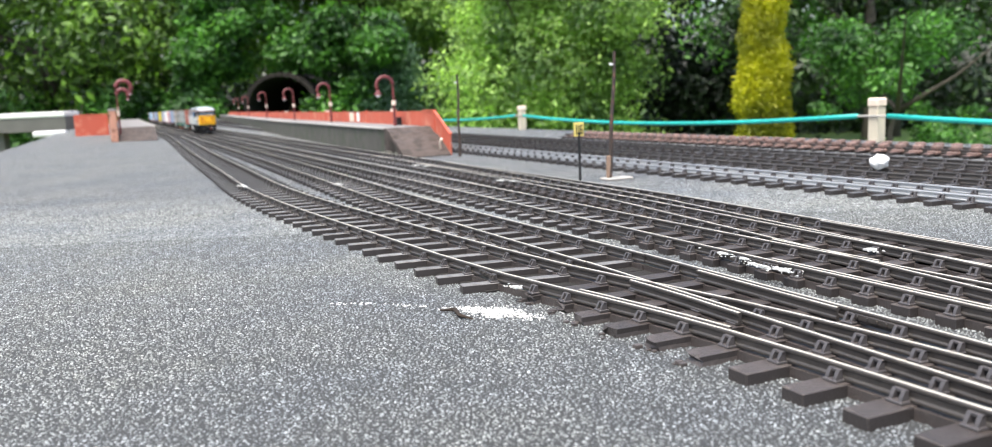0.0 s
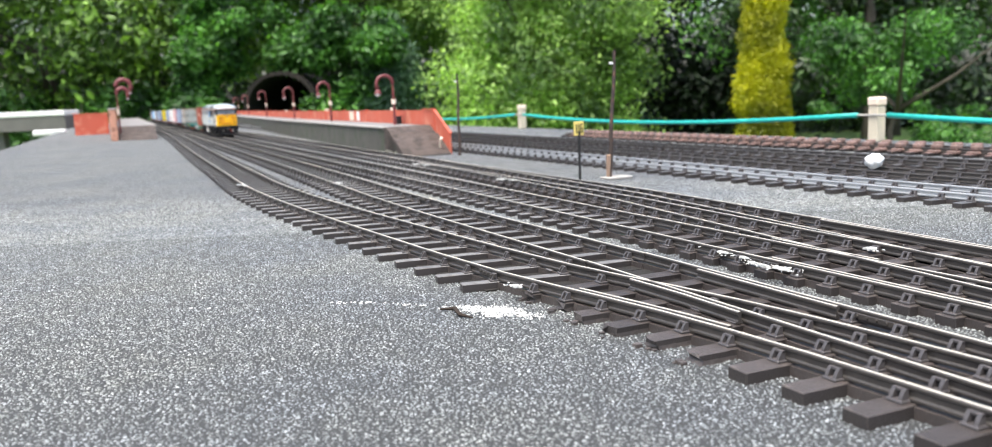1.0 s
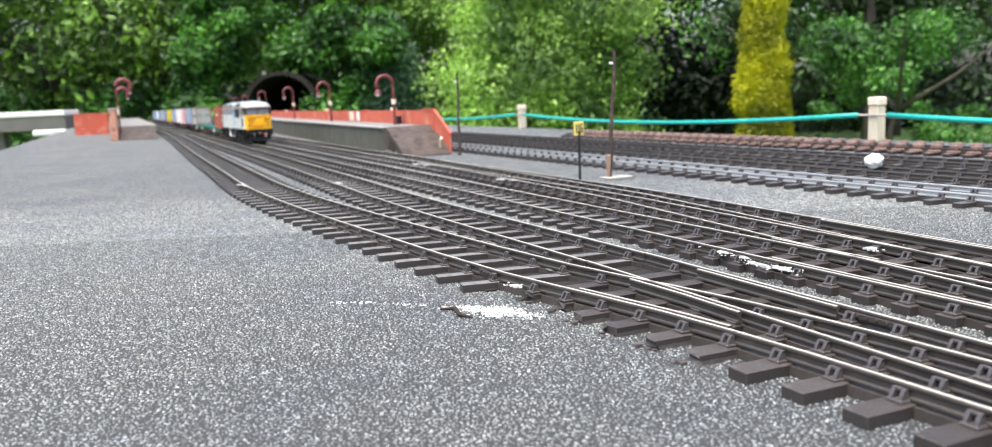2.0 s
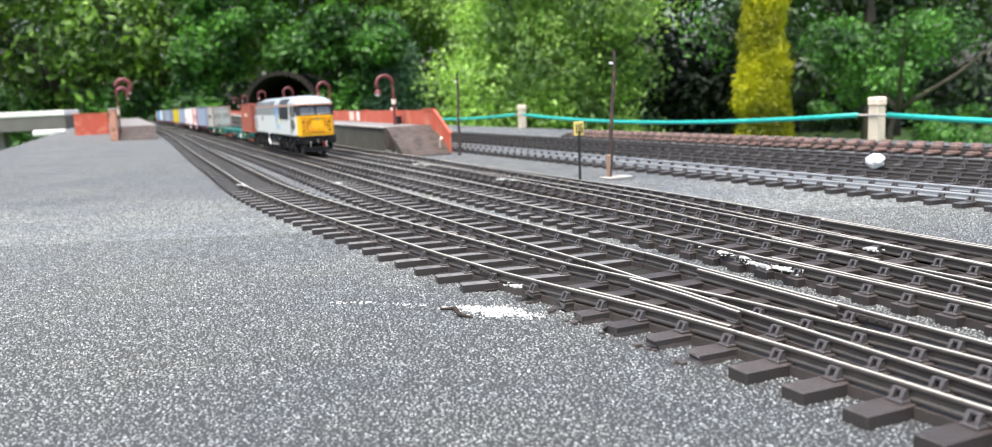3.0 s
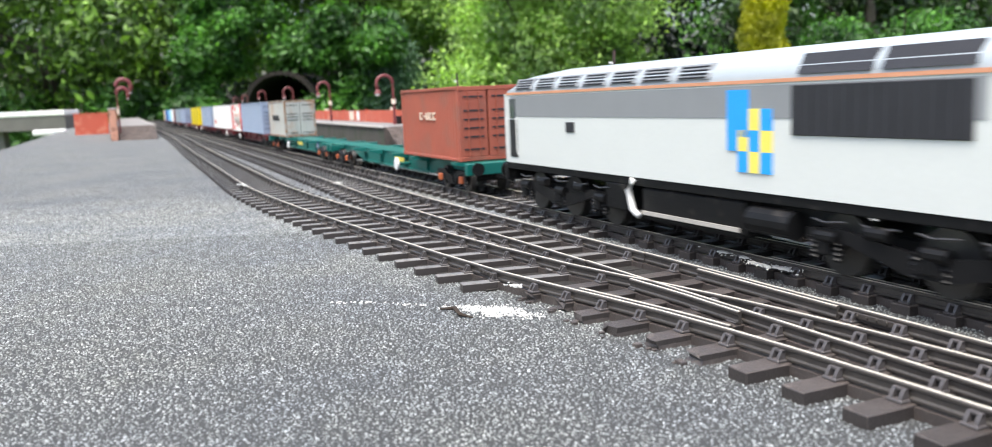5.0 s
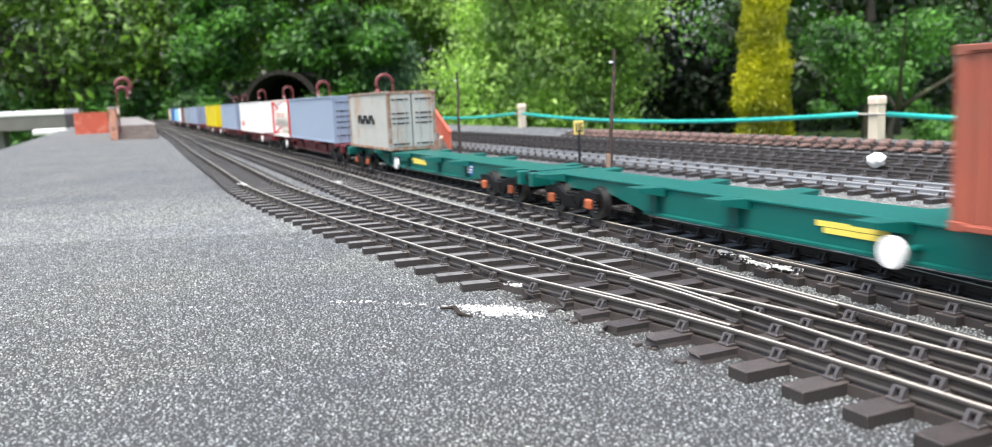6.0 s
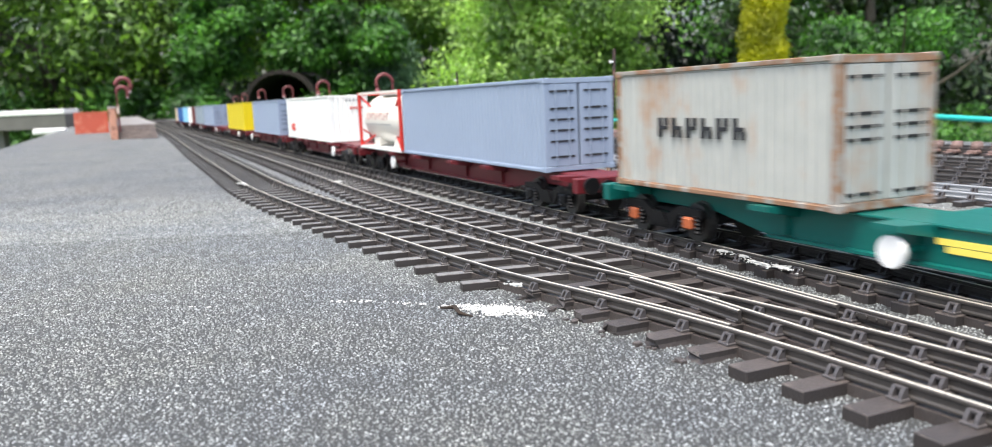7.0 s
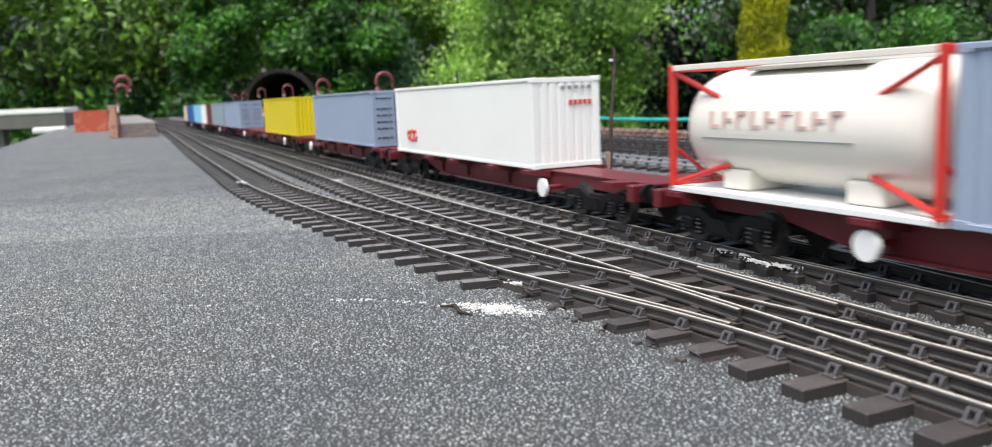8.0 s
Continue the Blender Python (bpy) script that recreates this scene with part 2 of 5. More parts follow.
def granules(y0, y1, spread, pitch, seed):
    """Slate chips, hipped and turned at random, over the stretch of felt beside the turnout."""
    g = np.random.default_rng(seed)
    ys = np.arange(y0, y1, pitch * 0.9)
    px = np.concatenate([np.arange(-spread * y - 0.03, spread * y + 0.03, pitch) for y in ys])
    py = np.concatenate([np.full(len(np.arange(-spread * y - 0.03, spread * y + 0.03, pitch)), y) for y in ys])
    keep = g.random(len(px)) > np.clip((py - y1 * 0.68) / (y1 * 0.32), 0, 1)
    px, py = px[keep], py[keep]
    n = len(px)
    px = px + g.uniform(-0.5, 0.5, n) * pitch
    py = py + g.uniform(-0.5, 0.5, n) * pitch
    a = g.uniform(0, 2 * np.pi, n)
    hl, hw, hz = pitch * g.uniform(0.37, 0.62, n), pitch * g.uniform(0.25, 0.42, n), pitch * g.uniform(0.18, 0.44, n)
    tilt = g.uniform(-0.18, 0.18, n) * pitch
    local = [(-1, -1, 0), (1, -0.8, 0), (0.9, 1, 0), (-0.8, 0.9, 0), (-0.45, 0.1, 1), (0.5, -0.1, 1)]
    co = np.empty((n, 6, 3))
    for k, (u, w, z) in enumerate(local):
        uu, ww = u * hl, w * hw
        co[:, k, 0] = px + uu * np.cos(a) - ww * np.sin(a)
        co[:, k, 1] = py + uu * np.sin(a) + ww * np.cos(a)
        co[:, k, 2] = (hz + (tilt if k == 4 else -tilt) if z else -0.0002)
    loops = np.array([0, 1, 5, 4, 2, 3, 4, 5, 1, 2, 5, 3, 0, 4])
    starts = np.array([0, 4, 8, 11])
    me = bpy.data.meshes.new("felt_granules")
    me.vertices.add(n * 6)
    me.vertices.foreach_set("co", co.ravel())
    me.loops.add(n * 14)
    me.loops.foreach_set("vertex_index", (loops[None, :] + 6 * np.arange(n)[:, None]).ravel().astype(np.int32))
    me.polygons.add(n * 4)
    me.polygons.foreach_set("loop_start", (starts[None, :] + 14 * np.arange(n)[:, None]).ravel().astype(np.int32))
    me.update(calc_edges=True)
    me.validate()
    me.materials.append(GRANULE)
    return tagged(new("felt_granules", me), "loose grey slate granules bonded to the roofing felt", "granules", kind="stuff")


bm = nb()
loft(bm, [[(-132, 165, 0.02), (132, 165, 0.02), (364, 560, 0.02), (-364, 560, 0.02)], [(-132, 165, 0.12), (132, 165, 0.12), (364, 560, 0.12), (-364, 560, 0.12)]])
solid("bitumen_coat", bm, BITUMEN, "black bitumen under the slate granules", "felt", kind="structure")
granules(0.165, 0.84, 0.60, 0.0013, 4)
for k in range(6):
    for lat in (-200, 900):
        bm = nb()
        bx(bm, -35, 35, -35, 35, -800, -130.5, 3)
        solid("deck_leg", bm, BOARD, "weathered square timber leg under the deck", "leg", on_deck(lat, -2300 + 2100 * k), "deck legs", "structure")

# ---- track ----
GA = 16.0


def rail_mesh(name, pts, side, top, parent, web=SLEEPER):
    """A bullhead rail along (lat, s): a side mesh and a polished head strip."""
    prof = [(-0.55, -4.6), (-0.95, -4.2), (-0.95, -3.6), (-0.4, -3.1), (-0.4, -1.5), (-0.9, -1.1), (-0.9, -0.45), (-0.5, -0.12), (0.5, -0.12), (0.9, -0.45), (0.9, -1.1),
            (0.4, -1.5), (0.4, -3.1), (0.95, -3.6), (0.95, -4.2), (0.55, -4.6)]
    cap = [(-0.5, -0.12), (-0.35, 0.0), (0.35, 0.0), (0.5, -0.12)]
    wide = [(Vector((*at(a, b), 0)) / MM) for a, b in pts]
    def sweep(pr):
        secs = []
        for i, p in enumerate(wide):
            d = (wide[min(i + 1, len(wide) - 1)] - wide[max(i - 1, 0)]).normalized()
            nn = Vector((d.y, -d.x, 0))
            secs.append([tuple(p + nn * a + Vector((0, 0, RAIL + z))) for a, z in pr])
        return loft(nb(), secs)
    body = part(name, sweep(prof), side, parent)
    part("rail_head", sweep(cap), top, body, "polished running surface")
    part("moulded_web", sweep([(-1.7, -8.4), (-1.7, -5.2), (1.7, -5.2), (1.7, -8.4)]), web, body, "dark moulded strip under the rail")
    return body


def chair_mesh(material):
    """A cast rail chair: base plate, two looped jaws and a wedge."""
    bm = nb()
    bx(bm, -4.2, 4.2, -2.5, 2.5, -0.2, 0.7, 0.25)
    for sgn in (-1, 1):
        jaw = [(sgn * 0.95, 0.6), (sgn * 3.6, 0.6), (sgn * 3.2, 1.7), (sgn * 2.2, 3.3), (sgn * 0.95, 3.3)]
        prism(bm, jaw, -2.0, -0.9)
        prism(bm, jaw, 0.9, 2.0)
        bx(bm, sgn * 0.95, sgn * 2.2, -2.0, 2.0, 2.5, 3.4, 0.15)
    return mesh_of("chair", bm, material)


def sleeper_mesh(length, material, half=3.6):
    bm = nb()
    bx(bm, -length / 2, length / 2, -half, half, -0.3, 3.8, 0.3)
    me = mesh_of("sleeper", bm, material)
    # Shade by material: faces pointing up stay light, the rest turn dark.
    me.materials.append(SLEEPER_SHADE)
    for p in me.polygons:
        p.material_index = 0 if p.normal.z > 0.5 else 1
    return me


CHAIR_ME = chair_mesh(CHAIR)
bm = nb()
bx(bm, -9, 9, -6, 6, -1.5, 2.5, 1.2)
bx(bm, -5.5, 5.5, -4.5, 4.5, 2.4, 8.5, 1.6)
BIG_CHAIR_ME = mesh_of("block_chair", bm, SLEEPER_BROWN)
SLEEPER_ME = {}


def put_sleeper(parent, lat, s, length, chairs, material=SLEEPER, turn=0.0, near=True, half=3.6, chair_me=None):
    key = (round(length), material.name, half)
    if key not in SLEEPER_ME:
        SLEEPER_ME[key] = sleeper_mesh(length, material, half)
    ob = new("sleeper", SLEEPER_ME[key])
    ob.parent = parent
    x, y = at(lat, s)
    ob.matrix_world = pose(x, y, 0, 0, 0, math.degrees(HEAD) + 90 + turn)
    if near:
        for c in chairs:
            ch = new("chair", chair_me or CHAIR_ME)
            ch.parent = ob
            ch.matrix_basis = pose((c - lat) * MM / math.cos(radians(turn)), 0, 3.9 * MM)
    return ob


def far_sleepers(parent, line, s0, s1, step, material, length=54.0):
    bm = nb()
    verts, faces = [], []
    s = s0
    u = Vector((-0.3972, 0.9178, 0))
    n = Vector((0.9178, 0.3972, 0))
    def block(c, hx, hy, z0, z1):
        k = len(verts)
        for sx, sy, sz in product((-1, 1), (-1, 1), (0, 1)):
            p = c + n * (sx * hx * MM) + u * (sy * hy * MM)
            verts.append((p.x, p.y, (z1 if sz else z0) * MM))
        faces.extend([tuple(k + i for i in f) for f in ((0, 1, 3, 2), (4, 6, 7, 5), (0, 4, 5, 1), (2, 3, 7, 6), (1, 5, 7, 3))])
    while s < s1:
        lat = line(s)
        block(Vector((*at(lat, s), 0)), length / 2, 3.6, 0.0, 3.8)
        for g in (-GA, GA):
            block(Vector((*at(lat + g, s), 0)), 2.6, 2.0, 3.8, 6.9)
        s += step
    bm.free()
    me = bpy.data.meshes.new("sleeper_run")
    me.from_pydata(verts, [], faces)
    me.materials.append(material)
    # Painted shade again: each block keeps the light colour only on top.
    me.materials.append(SLEEPER_SHADE)
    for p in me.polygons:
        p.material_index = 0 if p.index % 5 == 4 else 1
    ob = new("sleeper_run", me)
    ob.parent = parent
    return tagged(ob, "rows of dark sleepers with rail chairs", kind="stuff")


def steps(a, b, d):
    out = [a]
    while out[-1] + d < b:
        out.append(out[-1] + d)
    return out + [b]


def glide(pts):
    """A smooth line (distance along, distance across) through a few points."""
    def f(s):
        k = 0
        while k < len(pts) - 2 and s > pts[k + 1][0]:
            k += 1
        (s0, a0), (s1, a1) = pts[k], pts[k + 1]
        slope = [(pts[min(q + 1, len(pts) - 1)][1] - pts[max(q - 1, 0)][1]) / (pts[min(q + 1, len(pts) - 1)][0] - pts[max(q - 1, 0)][0]) for q in (k, k + 1)]
        u, h = (s - s0) / (s1 - s0), s1 - s0
        return ((2 * u ** 3 - 3 * u * u + 1) * a0 + (u ** 3 - 2 * u * u + u) * h * slope[0] + (3 * u * u - 2 * u ** 3) * a1 + (u ** 3 - u * u) * h * slope[1])
    return f


a_line = glide([(-330, 205), (-60, 203), (129, 192), (175, 189), (226, 183.5), (262, 177), (329, 163.5), (392, 155.5), (482, 147), (596, 137), (700, 129.5), (850, 124), (1084, 127), (1620, 134), (2950, 158), (4500, 165), (8900, 170)])
b_line = glide([(250, 205), (334, 204.5), (416, 202.5), (560, 199), (700, 199), (850, 202), (1343, 208), (3000, 213), (4500, 218), (8900, 225)])


B_LAT, C_LAT = 205.0, 272.3
NEAR0, NEAR1, FAR1 = -320, 900, 8800


def plain_track(label, line, s0, s1, near1, side=RAILSIDE, top=RAILTOP, mat=SLEEPER_WORN_LIT, step=19.6, group="running tracks", off=0.0, near0=None, length=54.0, chair_me=None, half=3.4):
    t = thing("railway_track", label, "track", group=group)
    ss = steps(s0, s1, 60 if s0 < 500 else 300)
    for g in (-GA, GA):
        rail_mesh("rail", [(line(s) + g, s) for s in ss], side, top, t)
    s = (s0 if near0 is None else near0) + 5 + off
    while s < near1:
        h = (line(s + 5) - line(s - 5)) / 10
        put_sleeper(t, line(s), s, length, (line(s) - GA, line(s) + GA), mat, math.degrees(math.atan(h)), half=half, chair_me=chair_me)
        s += step
    far_sleepers(t, line, s, s1 - 10, step, mat, length)
    return t


def broken_sleeper_mesh(length, cut, seed, half=4.1):
    """A sleeper whose near end has crumbled away."""
    rng = random.Random(seed)
    x0 = -length / 2 + cut
    ring = lambda x, jag: [(x + rng.uniform(0, jag), y, z) for y, z in ((-half, -0.3), (-half * 0.9, 1.6), (-half, 3.5), (-half * 0.4, 3.8 - jag * 0.15), (half * 0.35, 3.8 - jag * 0.2), (half, 3.6), (half * 0.85, 1.5), (half, -0.3), (half * 0.2, -0.3))]
    bm = loft(nb(), [ring(x0, 3.0), ring(x0 + 4, 1.2), ring(x0 + 7, 0), ring(length / 2, 0)])
    for _ in range(3):
        x, y, q = x0 - rng.uniform(-1, 4), rng.uniform(-half, half), rng.uniform(0.5, 1.3)
        bx(bm, x - q, x + q * 1.4, y - q, y + q, -0.2, q * 1.3, 0.2)
    return mesh_of("sleeper", bm, SLEEPER)


# nearest pair of tracks: A joins B in a turnout
TOE = 334
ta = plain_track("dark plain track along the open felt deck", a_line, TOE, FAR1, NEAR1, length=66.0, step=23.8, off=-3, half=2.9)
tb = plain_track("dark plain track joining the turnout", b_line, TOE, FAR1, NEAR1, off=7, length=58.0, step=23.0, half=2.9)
turnout = thing("turnout", "dark railway turnout with bright worn rail heads and crumbled sleeper ends", "turnout", group="turnouts")
ss = steps(-330, TOE, 30)
rail_mesh("stock_rail", [(a_line(s) - GA, s) for s in ss], RAILSIDE, RAILTOP, turnout)
rail_mesh("stock_rail", [(B_LAT + GA, s) for s in ss], RAILSIDE, RAILTOP, turnout)
rail_mesh("closure_rail", [(a_line(s) + GA, s) for s in ss if s > 20], RAILSIDE, RAILTOP, turnout)
rail_mesh("closure_rail", [(B_LAT - GA, s) for s in ss if s > 20], RAILSIDE, RAILTOP, turnout)
rail_mesh("check_rail", [(a_line(s) - GA + 3.2, s) for s in steps(213, 287, 18)], RAILSIDE, RAILTOP, turnout)
rail_mesh("check_rail", [(B_LAT + GA - 3.2, s) for s in steps(213, 290, 20)], RAILSIDE, RAILTOP, turnout)
rail_mesh("wing_rail", [(B_LAT - GA - 3.0 - max(0, s - 262) * 0.06, s) for s in steps(225, 290, 15)], RAILSIDE, RAILTOP, turnout)
s = -311.5
while s < TOE - 6:
    a = a_line(s)
    lo, hi = a - 33, B_LAT + 27
    chairs_ = sorted({round(a - GA, 1), round(a + GA, 1), B_LAT - GA, B_LAT + GA}) if s > 20 else [a - GA, B_LAT + GA]
    sl = put_sleeper(turnout, (lo + hi) / 2, s, hi - lo, chairs_, half=4.1)
    if s > 196:
        cut = 0.5 if s < 250 else 3 if s < 280 else 11
        sl.data = broken_sleeper_mesh(hi - lo, cut, int(s))
    s += 20.0

# the train's track C, the track D beside it and the crossover X between them
def d_line(s):
    return 335 + 0.068 * (min(s, 530) - 260)


def x_line(s):
    if s < 270:
        return C_LAT + 1.435e-4 * max(0, s + 200) ** 2
    return d_line(s) - 3.03e-5 * max(0, 1292 - s) ** 2


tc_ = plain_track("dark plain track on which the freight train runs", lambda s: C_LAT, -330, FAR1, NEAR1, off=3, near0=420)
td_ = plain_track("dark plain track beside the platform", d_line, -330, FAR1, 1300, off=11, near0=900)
cross = thing("crossover", "dark railway crossover with check rails and worn heads", "crossover", group="turnouts")
for g in (-GA, GA):
    rail_mesh("closure_rail", [(x_line(s) + g, s) for s in steps(0 if g > 0 else -60, 1000, 30)], RAILSIDE, RAILTOP, cross)
rail_mesh("check_rail", [(C_LAT - GA + 3.2, s) for s in steps(165, 292, 20)], RAILSIDE, RAILTOP, cross)
rail_mesh("check_rail", [(d_line(s) + GA - 3.2, s) for s in steps(235, 360, 20)], RAILSIDE, RAILTOP, cross)
rail_mesh("wing_rail", [(C_LAT + GA + 3.0 + max(0, s - 300) * 0.07, s) for s in steps(262, 330, 15)], RAILSIDE, RAILTOP, cross)
s = -317.8
while s < 900:
    c, x, d = C_LAT, x_line(s), d_line(s)
    if s < 150:
        groups = ((c, x), (d, d))
    elif s < 414:
        groups = ((c, d),)
    else:
        groups = ((x, d),)
    for p, q in groups:
        ch = {round(p - GA, 1), round(p + GA, 1), round(q - GA, 1), round(q + GA, 1)} | ({round(x - GA, 1), round(x + GA, 1)} if p <= x <= q else set())
        keep = []
        for v in sorted(ch):
            if not keep or v - keep[-1] > 5:
                keep.append(v)
        put_sleeper(cross, (p + q) / 2 + 2.5, s, q - p + 49, keep, half=4.1)
    s += 18.4

# dark grit between the sleepers; the gaps' shade is in its near-black colour
def track_bed(parent, left, right, s0, s1):
    bm = nb()
    secs = []
    for s in steps(s0, s1, 40 if s1 < 1000 else 80):
        p, q = (Vector((*at(f(s), s), 0)) / MM for f in (left, right))
        secs.append([(p.x, p.y, 0.1), (p.x, p.y, 0.9), (q.x, q.y, 0.9), (q.x, q.y, 0.1)])
    part("track_bed", loft(bm, secs), SHADED_GRIT, parent, "dark grit between the sleepers, shade of the gaps included")


track_bed(turnout, lambda s: a_line(s) - 17, lambda s: B_LAT + 18, -310, TOE - 1)
track_bed(ta, lambda s: a_line(s) - 24, lambda s: a_line(s) + 22, TOE, 8750)
track_bed(tb, lambda s: b_line(s) - 21, lambda s: b_line(s) + 18, TOE, 8750)
track_bed(cross, lambda s: C_LAT - 17, lambda s: d_line(s) + 18 if s > 145 else x_line(s) + 18, -310, 418)
track_bed(cross, lambda s: x_line(s) - 20, lambda s: d_line(s) + 18, 420, 900)
track_bed(tc_, lambda s: C_LAT - 20, lambda s: C_LAT + 20, 421, 8750)
track_bed(td_, lambda s: d_line(s) - 20, lambda s: d_line(s) + 20, 902, 8750)
for t_, lat in ((tb, B_LAT), (tc_, C_LAT), (td_, d_line(-330))):
    track_bed(t_, lambda s: lat - 20, lambda s: lat + 20, -2640, -332)

# far tracks on the other side of the felt strip
te_ = plain_track("track with silvery bright rails and grey sleepers", lambda s: 519.0, -330, FAR1, 900, SILVER, SILVER, SLEEPER_GREY, 22, "far tracks", length=62.0)
tf_ = plain_track("dark weathered track behind the bright one", lambda s: 600.0, -330, FAR1, 900, RAILSIDE, RAILSIDE, SLEEPER_GREY, 22, "far tracks", 9)
th_ = plain_track("dark weathered track next to the brown one", lambda s: 700.0, -330, FAR1, 900, RAILSIDE, RAILSIDE, SLEEPER_GREY, 22, "far tracks", 14)
tg_ = plain_track("track with brown sleepers at the deck's edge", lambda s: 835.0, -330, 1520, 1500, RAILSIDE, RAILSIDE, SLEEPER_BROWN, 24, "far tracks", 4, chair_me=BIG_CHAIR_ME, length=66.0)


def behind(t, lat, side=RAILSIDE, top=RAILTOP, mat=SLEEPER, step=19.6):
    """Carries a track on past the turnouts to the deck's near end."""
    for g in (-GA, GA):
        rail_mesh("rail", [(lat + g, s) for s in (-2650, -1500, -331)], side, top, t)
    far_sleepers(t, lambda s: lat, -2640, -335, step, mat)


behind(tb, B_LAT)
behind(tc_, C_LAT)
behind(td_, d_line(-330))
behind(te_, 519.0, SILVER, SILVER, SLEEPER_GREY, 22)
behind(tf_, 600.0, RAILSIDE, RAILSIDE, SLEEPER_GREY, 22)
behind(th_, 700.0, RAILSIDE, RAILSIDE, SLEEPER_GREY, 22)
behind(tg_, 835.0, RAILSIDE, RAILSIDE, SLEEPER_BROWN, 24)

# ---- platforms ----
def platform(name, label, front, back, top, ramp_len, ramp_first):
    """front and back: (lat, s) from the near end. The end slopes down over ramp_len."""
    t = thing(name, label, "platform")
    n = len(front)
    bm = nb()
    secs = []
    for i in range(n):
        z = 0.5 if i == 0 else top
        f, b = at(*front[i]), at(*back[i])
        secs.append([(f[0] / MM, f[1] / MM, -0.5), (f[0] / MM, f[1] / MM, z), (b[0] / MM, b[1] / MM, z), (b[0] / MM, b[1] / MM, -0.5)])
    loft(bm, secs)
    part("stone_base", bm, STONE, t, "weathered stone platform wall")
    bm = nb()
    secs = []
    for i in range(1, n):
        f, b = at(front[i][0] - ramp_first, front[i][1]), at(front[i][0] + 9, front[i][1])
        secs.append([(f[0] / MM, f[1] / MM, top + 0.2), (f[0] / MM, f[1] / MM, top + 2.4), (b[0] / MM, b[1] / MM, top + 2.4), (b[0] / MM, b[1] / MM, top + 0.2)])
    loft(bm, secs)
    part("coping", bm, COPING, t, "pale edge coping")
    bm = nb()
    secs = []
    for i in range(1, n):
        f, b = at(front[i][0] + 9.2, front[i][1]), at(back[i][0] - 1, back[i][1])
        secs.append([(f[0] / MM, f[1] / MM, top + 0.1), (f[0] / MM, f[1] / MM, top + 1.6), (b[0] / MM, b[1] / MM, top + 1.6), (b[0] / MM, b[1] / MM, top + 0.1)])
    loft(bm, secs)
    part("surface", bm, TARMAC, t)
    f0, b0, f1, b1 = (Vector((*at(*q), 0)) / MM for q in (front[0], back[0], front[1], back[1]))
    secs = []
    for u in (k / 14 for k in range(15)):
        p, q = f0.lerp(f1, u), b0.lerp(b1, u)
        top_z = 1.5 + (top + 0.3) * min(1.0, u * 1.12) ** 0.8
        rim = [p.lerp(q, w / 10) for w in range(11)]
        rim = [(c.x, c.y, max(1.0, top_z + (3.2 * noise.noise(c * 0.045) + 1.5 * noise.noise(c * 0.17)) * (0.3 + math.sin(math.pi * min(u, 0.95))))) for c in rim]
        secs.append([(p.x, p.y, 0.6)] + rim + [(q.x, q.y, 0.6)])
    bm = loft(nb(), secs)
    part("ramp", bm, TAN, t, "brown sloping platform ramp")
    return t


def fence(label, line, z0, height, end_s, slope, panel=250):
    """A red boarded fence along (lat, s); its end slopes down to the deck."""
    t = thing("platform_fence", label, "fence", group="platform fences")
    def wall(pts, zs, thick, mat, name, lab=""):
        bm = nb()
        secs = []
        for (a, b), (lo, hi) in zip(pts, zs):
            p, q = at(a - thick, b), at(a + thick, b)
            secs.append([(p[0] / MM, p[1] / MM, lo), (p[0] / MM, p[1] / MM, hi), (q[0] / MM, q[1] / MM, hi), (q[0] / MM, q[1] / MM, lo)])
        loft(bm, secs)
        return part(name, bm, mat, t, lab)
    top = z0 + height
    a0 = line(end_s)
    wall([(a0, end_s), (line(end_s + slope), end_s + slope)], [(0.2, top * 0.45), (0.2, top)], 1.2, REDFENCE, "end_panel", "red sloping end panel")
    wall([(a0 - 0.2, end_s - 1), (line(end_s + slope) - 0.2, end_s + slope), (line(end_s + slope + 60), end_s + slope + 60)],
         [(top * 0.45 + .3, top * 0.45 + 3), (top + .3, top + 2.5), (top + .3, top + 2.5)], 2.2, REDFENCE, "end_rail", "lighter red capping")
    s = end_s + slope
    while s < 8200:
        e = min(s + panel, 8200)
        wall([(line(s), s + 1), (line(e), e - 1)], [(z0 - 20, top), (z0 - 20, top)], 1.2, REDFENCE, "panel")
        wall([(line(s), s - 3), (line(s), s + 3)], [(z0 - 20, top + 2), (z0 - 20, top + 2)], 2.4, REDFENCE, "post")
        s = e
    return t


PF = [(388, 1235), (391, 1345), (424, 2042), (446, 2591), (529, 3852), (860, 8400)]


def lerp_line(pts):
    def f(s):
        for (a, b), (c, d) in zip(pts, pts[1:]):
            if s <= d:
                break
        return a + (c - a) * (s - b) / (d - b)
    return f


pfront = lerp_line(PF)
PB = [(pfront(s) + 76, s) for _, s in PF]
platform("station_platform", "model station platform with a dirty stone face", PF, PB, 42, 110, 3)
fence("faded red platform fence with a sloping end", lambda s: pfront(s) + 77.5, 42, 26, 1238, 75)
LF = [(104, 2860), (104, 3120), (110, 4500), (140, 8400)]
LB = [(-5, 2940), (-15, 3120), (-15, 4500), (-15, 8400)]
platform("side_platform", "low model platform with a brown ramp", LF, LB, 40, 260, -2)
fence("red fence along the side platform", lambda s: -22.0, 40, 52, 2962, 20)
bm = nb()
bx(bm, -1.5, 1.5, -67, 67, 0, 88, 0.5)
tfx = thing("cross_fence", "plain red board fence across the deck", "fence", on_deck(-114, 4100))
part("board", bm, REDFENCE, tfx)
bm = nb()
bx(bm, -2.5, 2.5, -68, 68, 88.2, 92, 0.5)
part("capping", bm, REDFENCE, tfx)


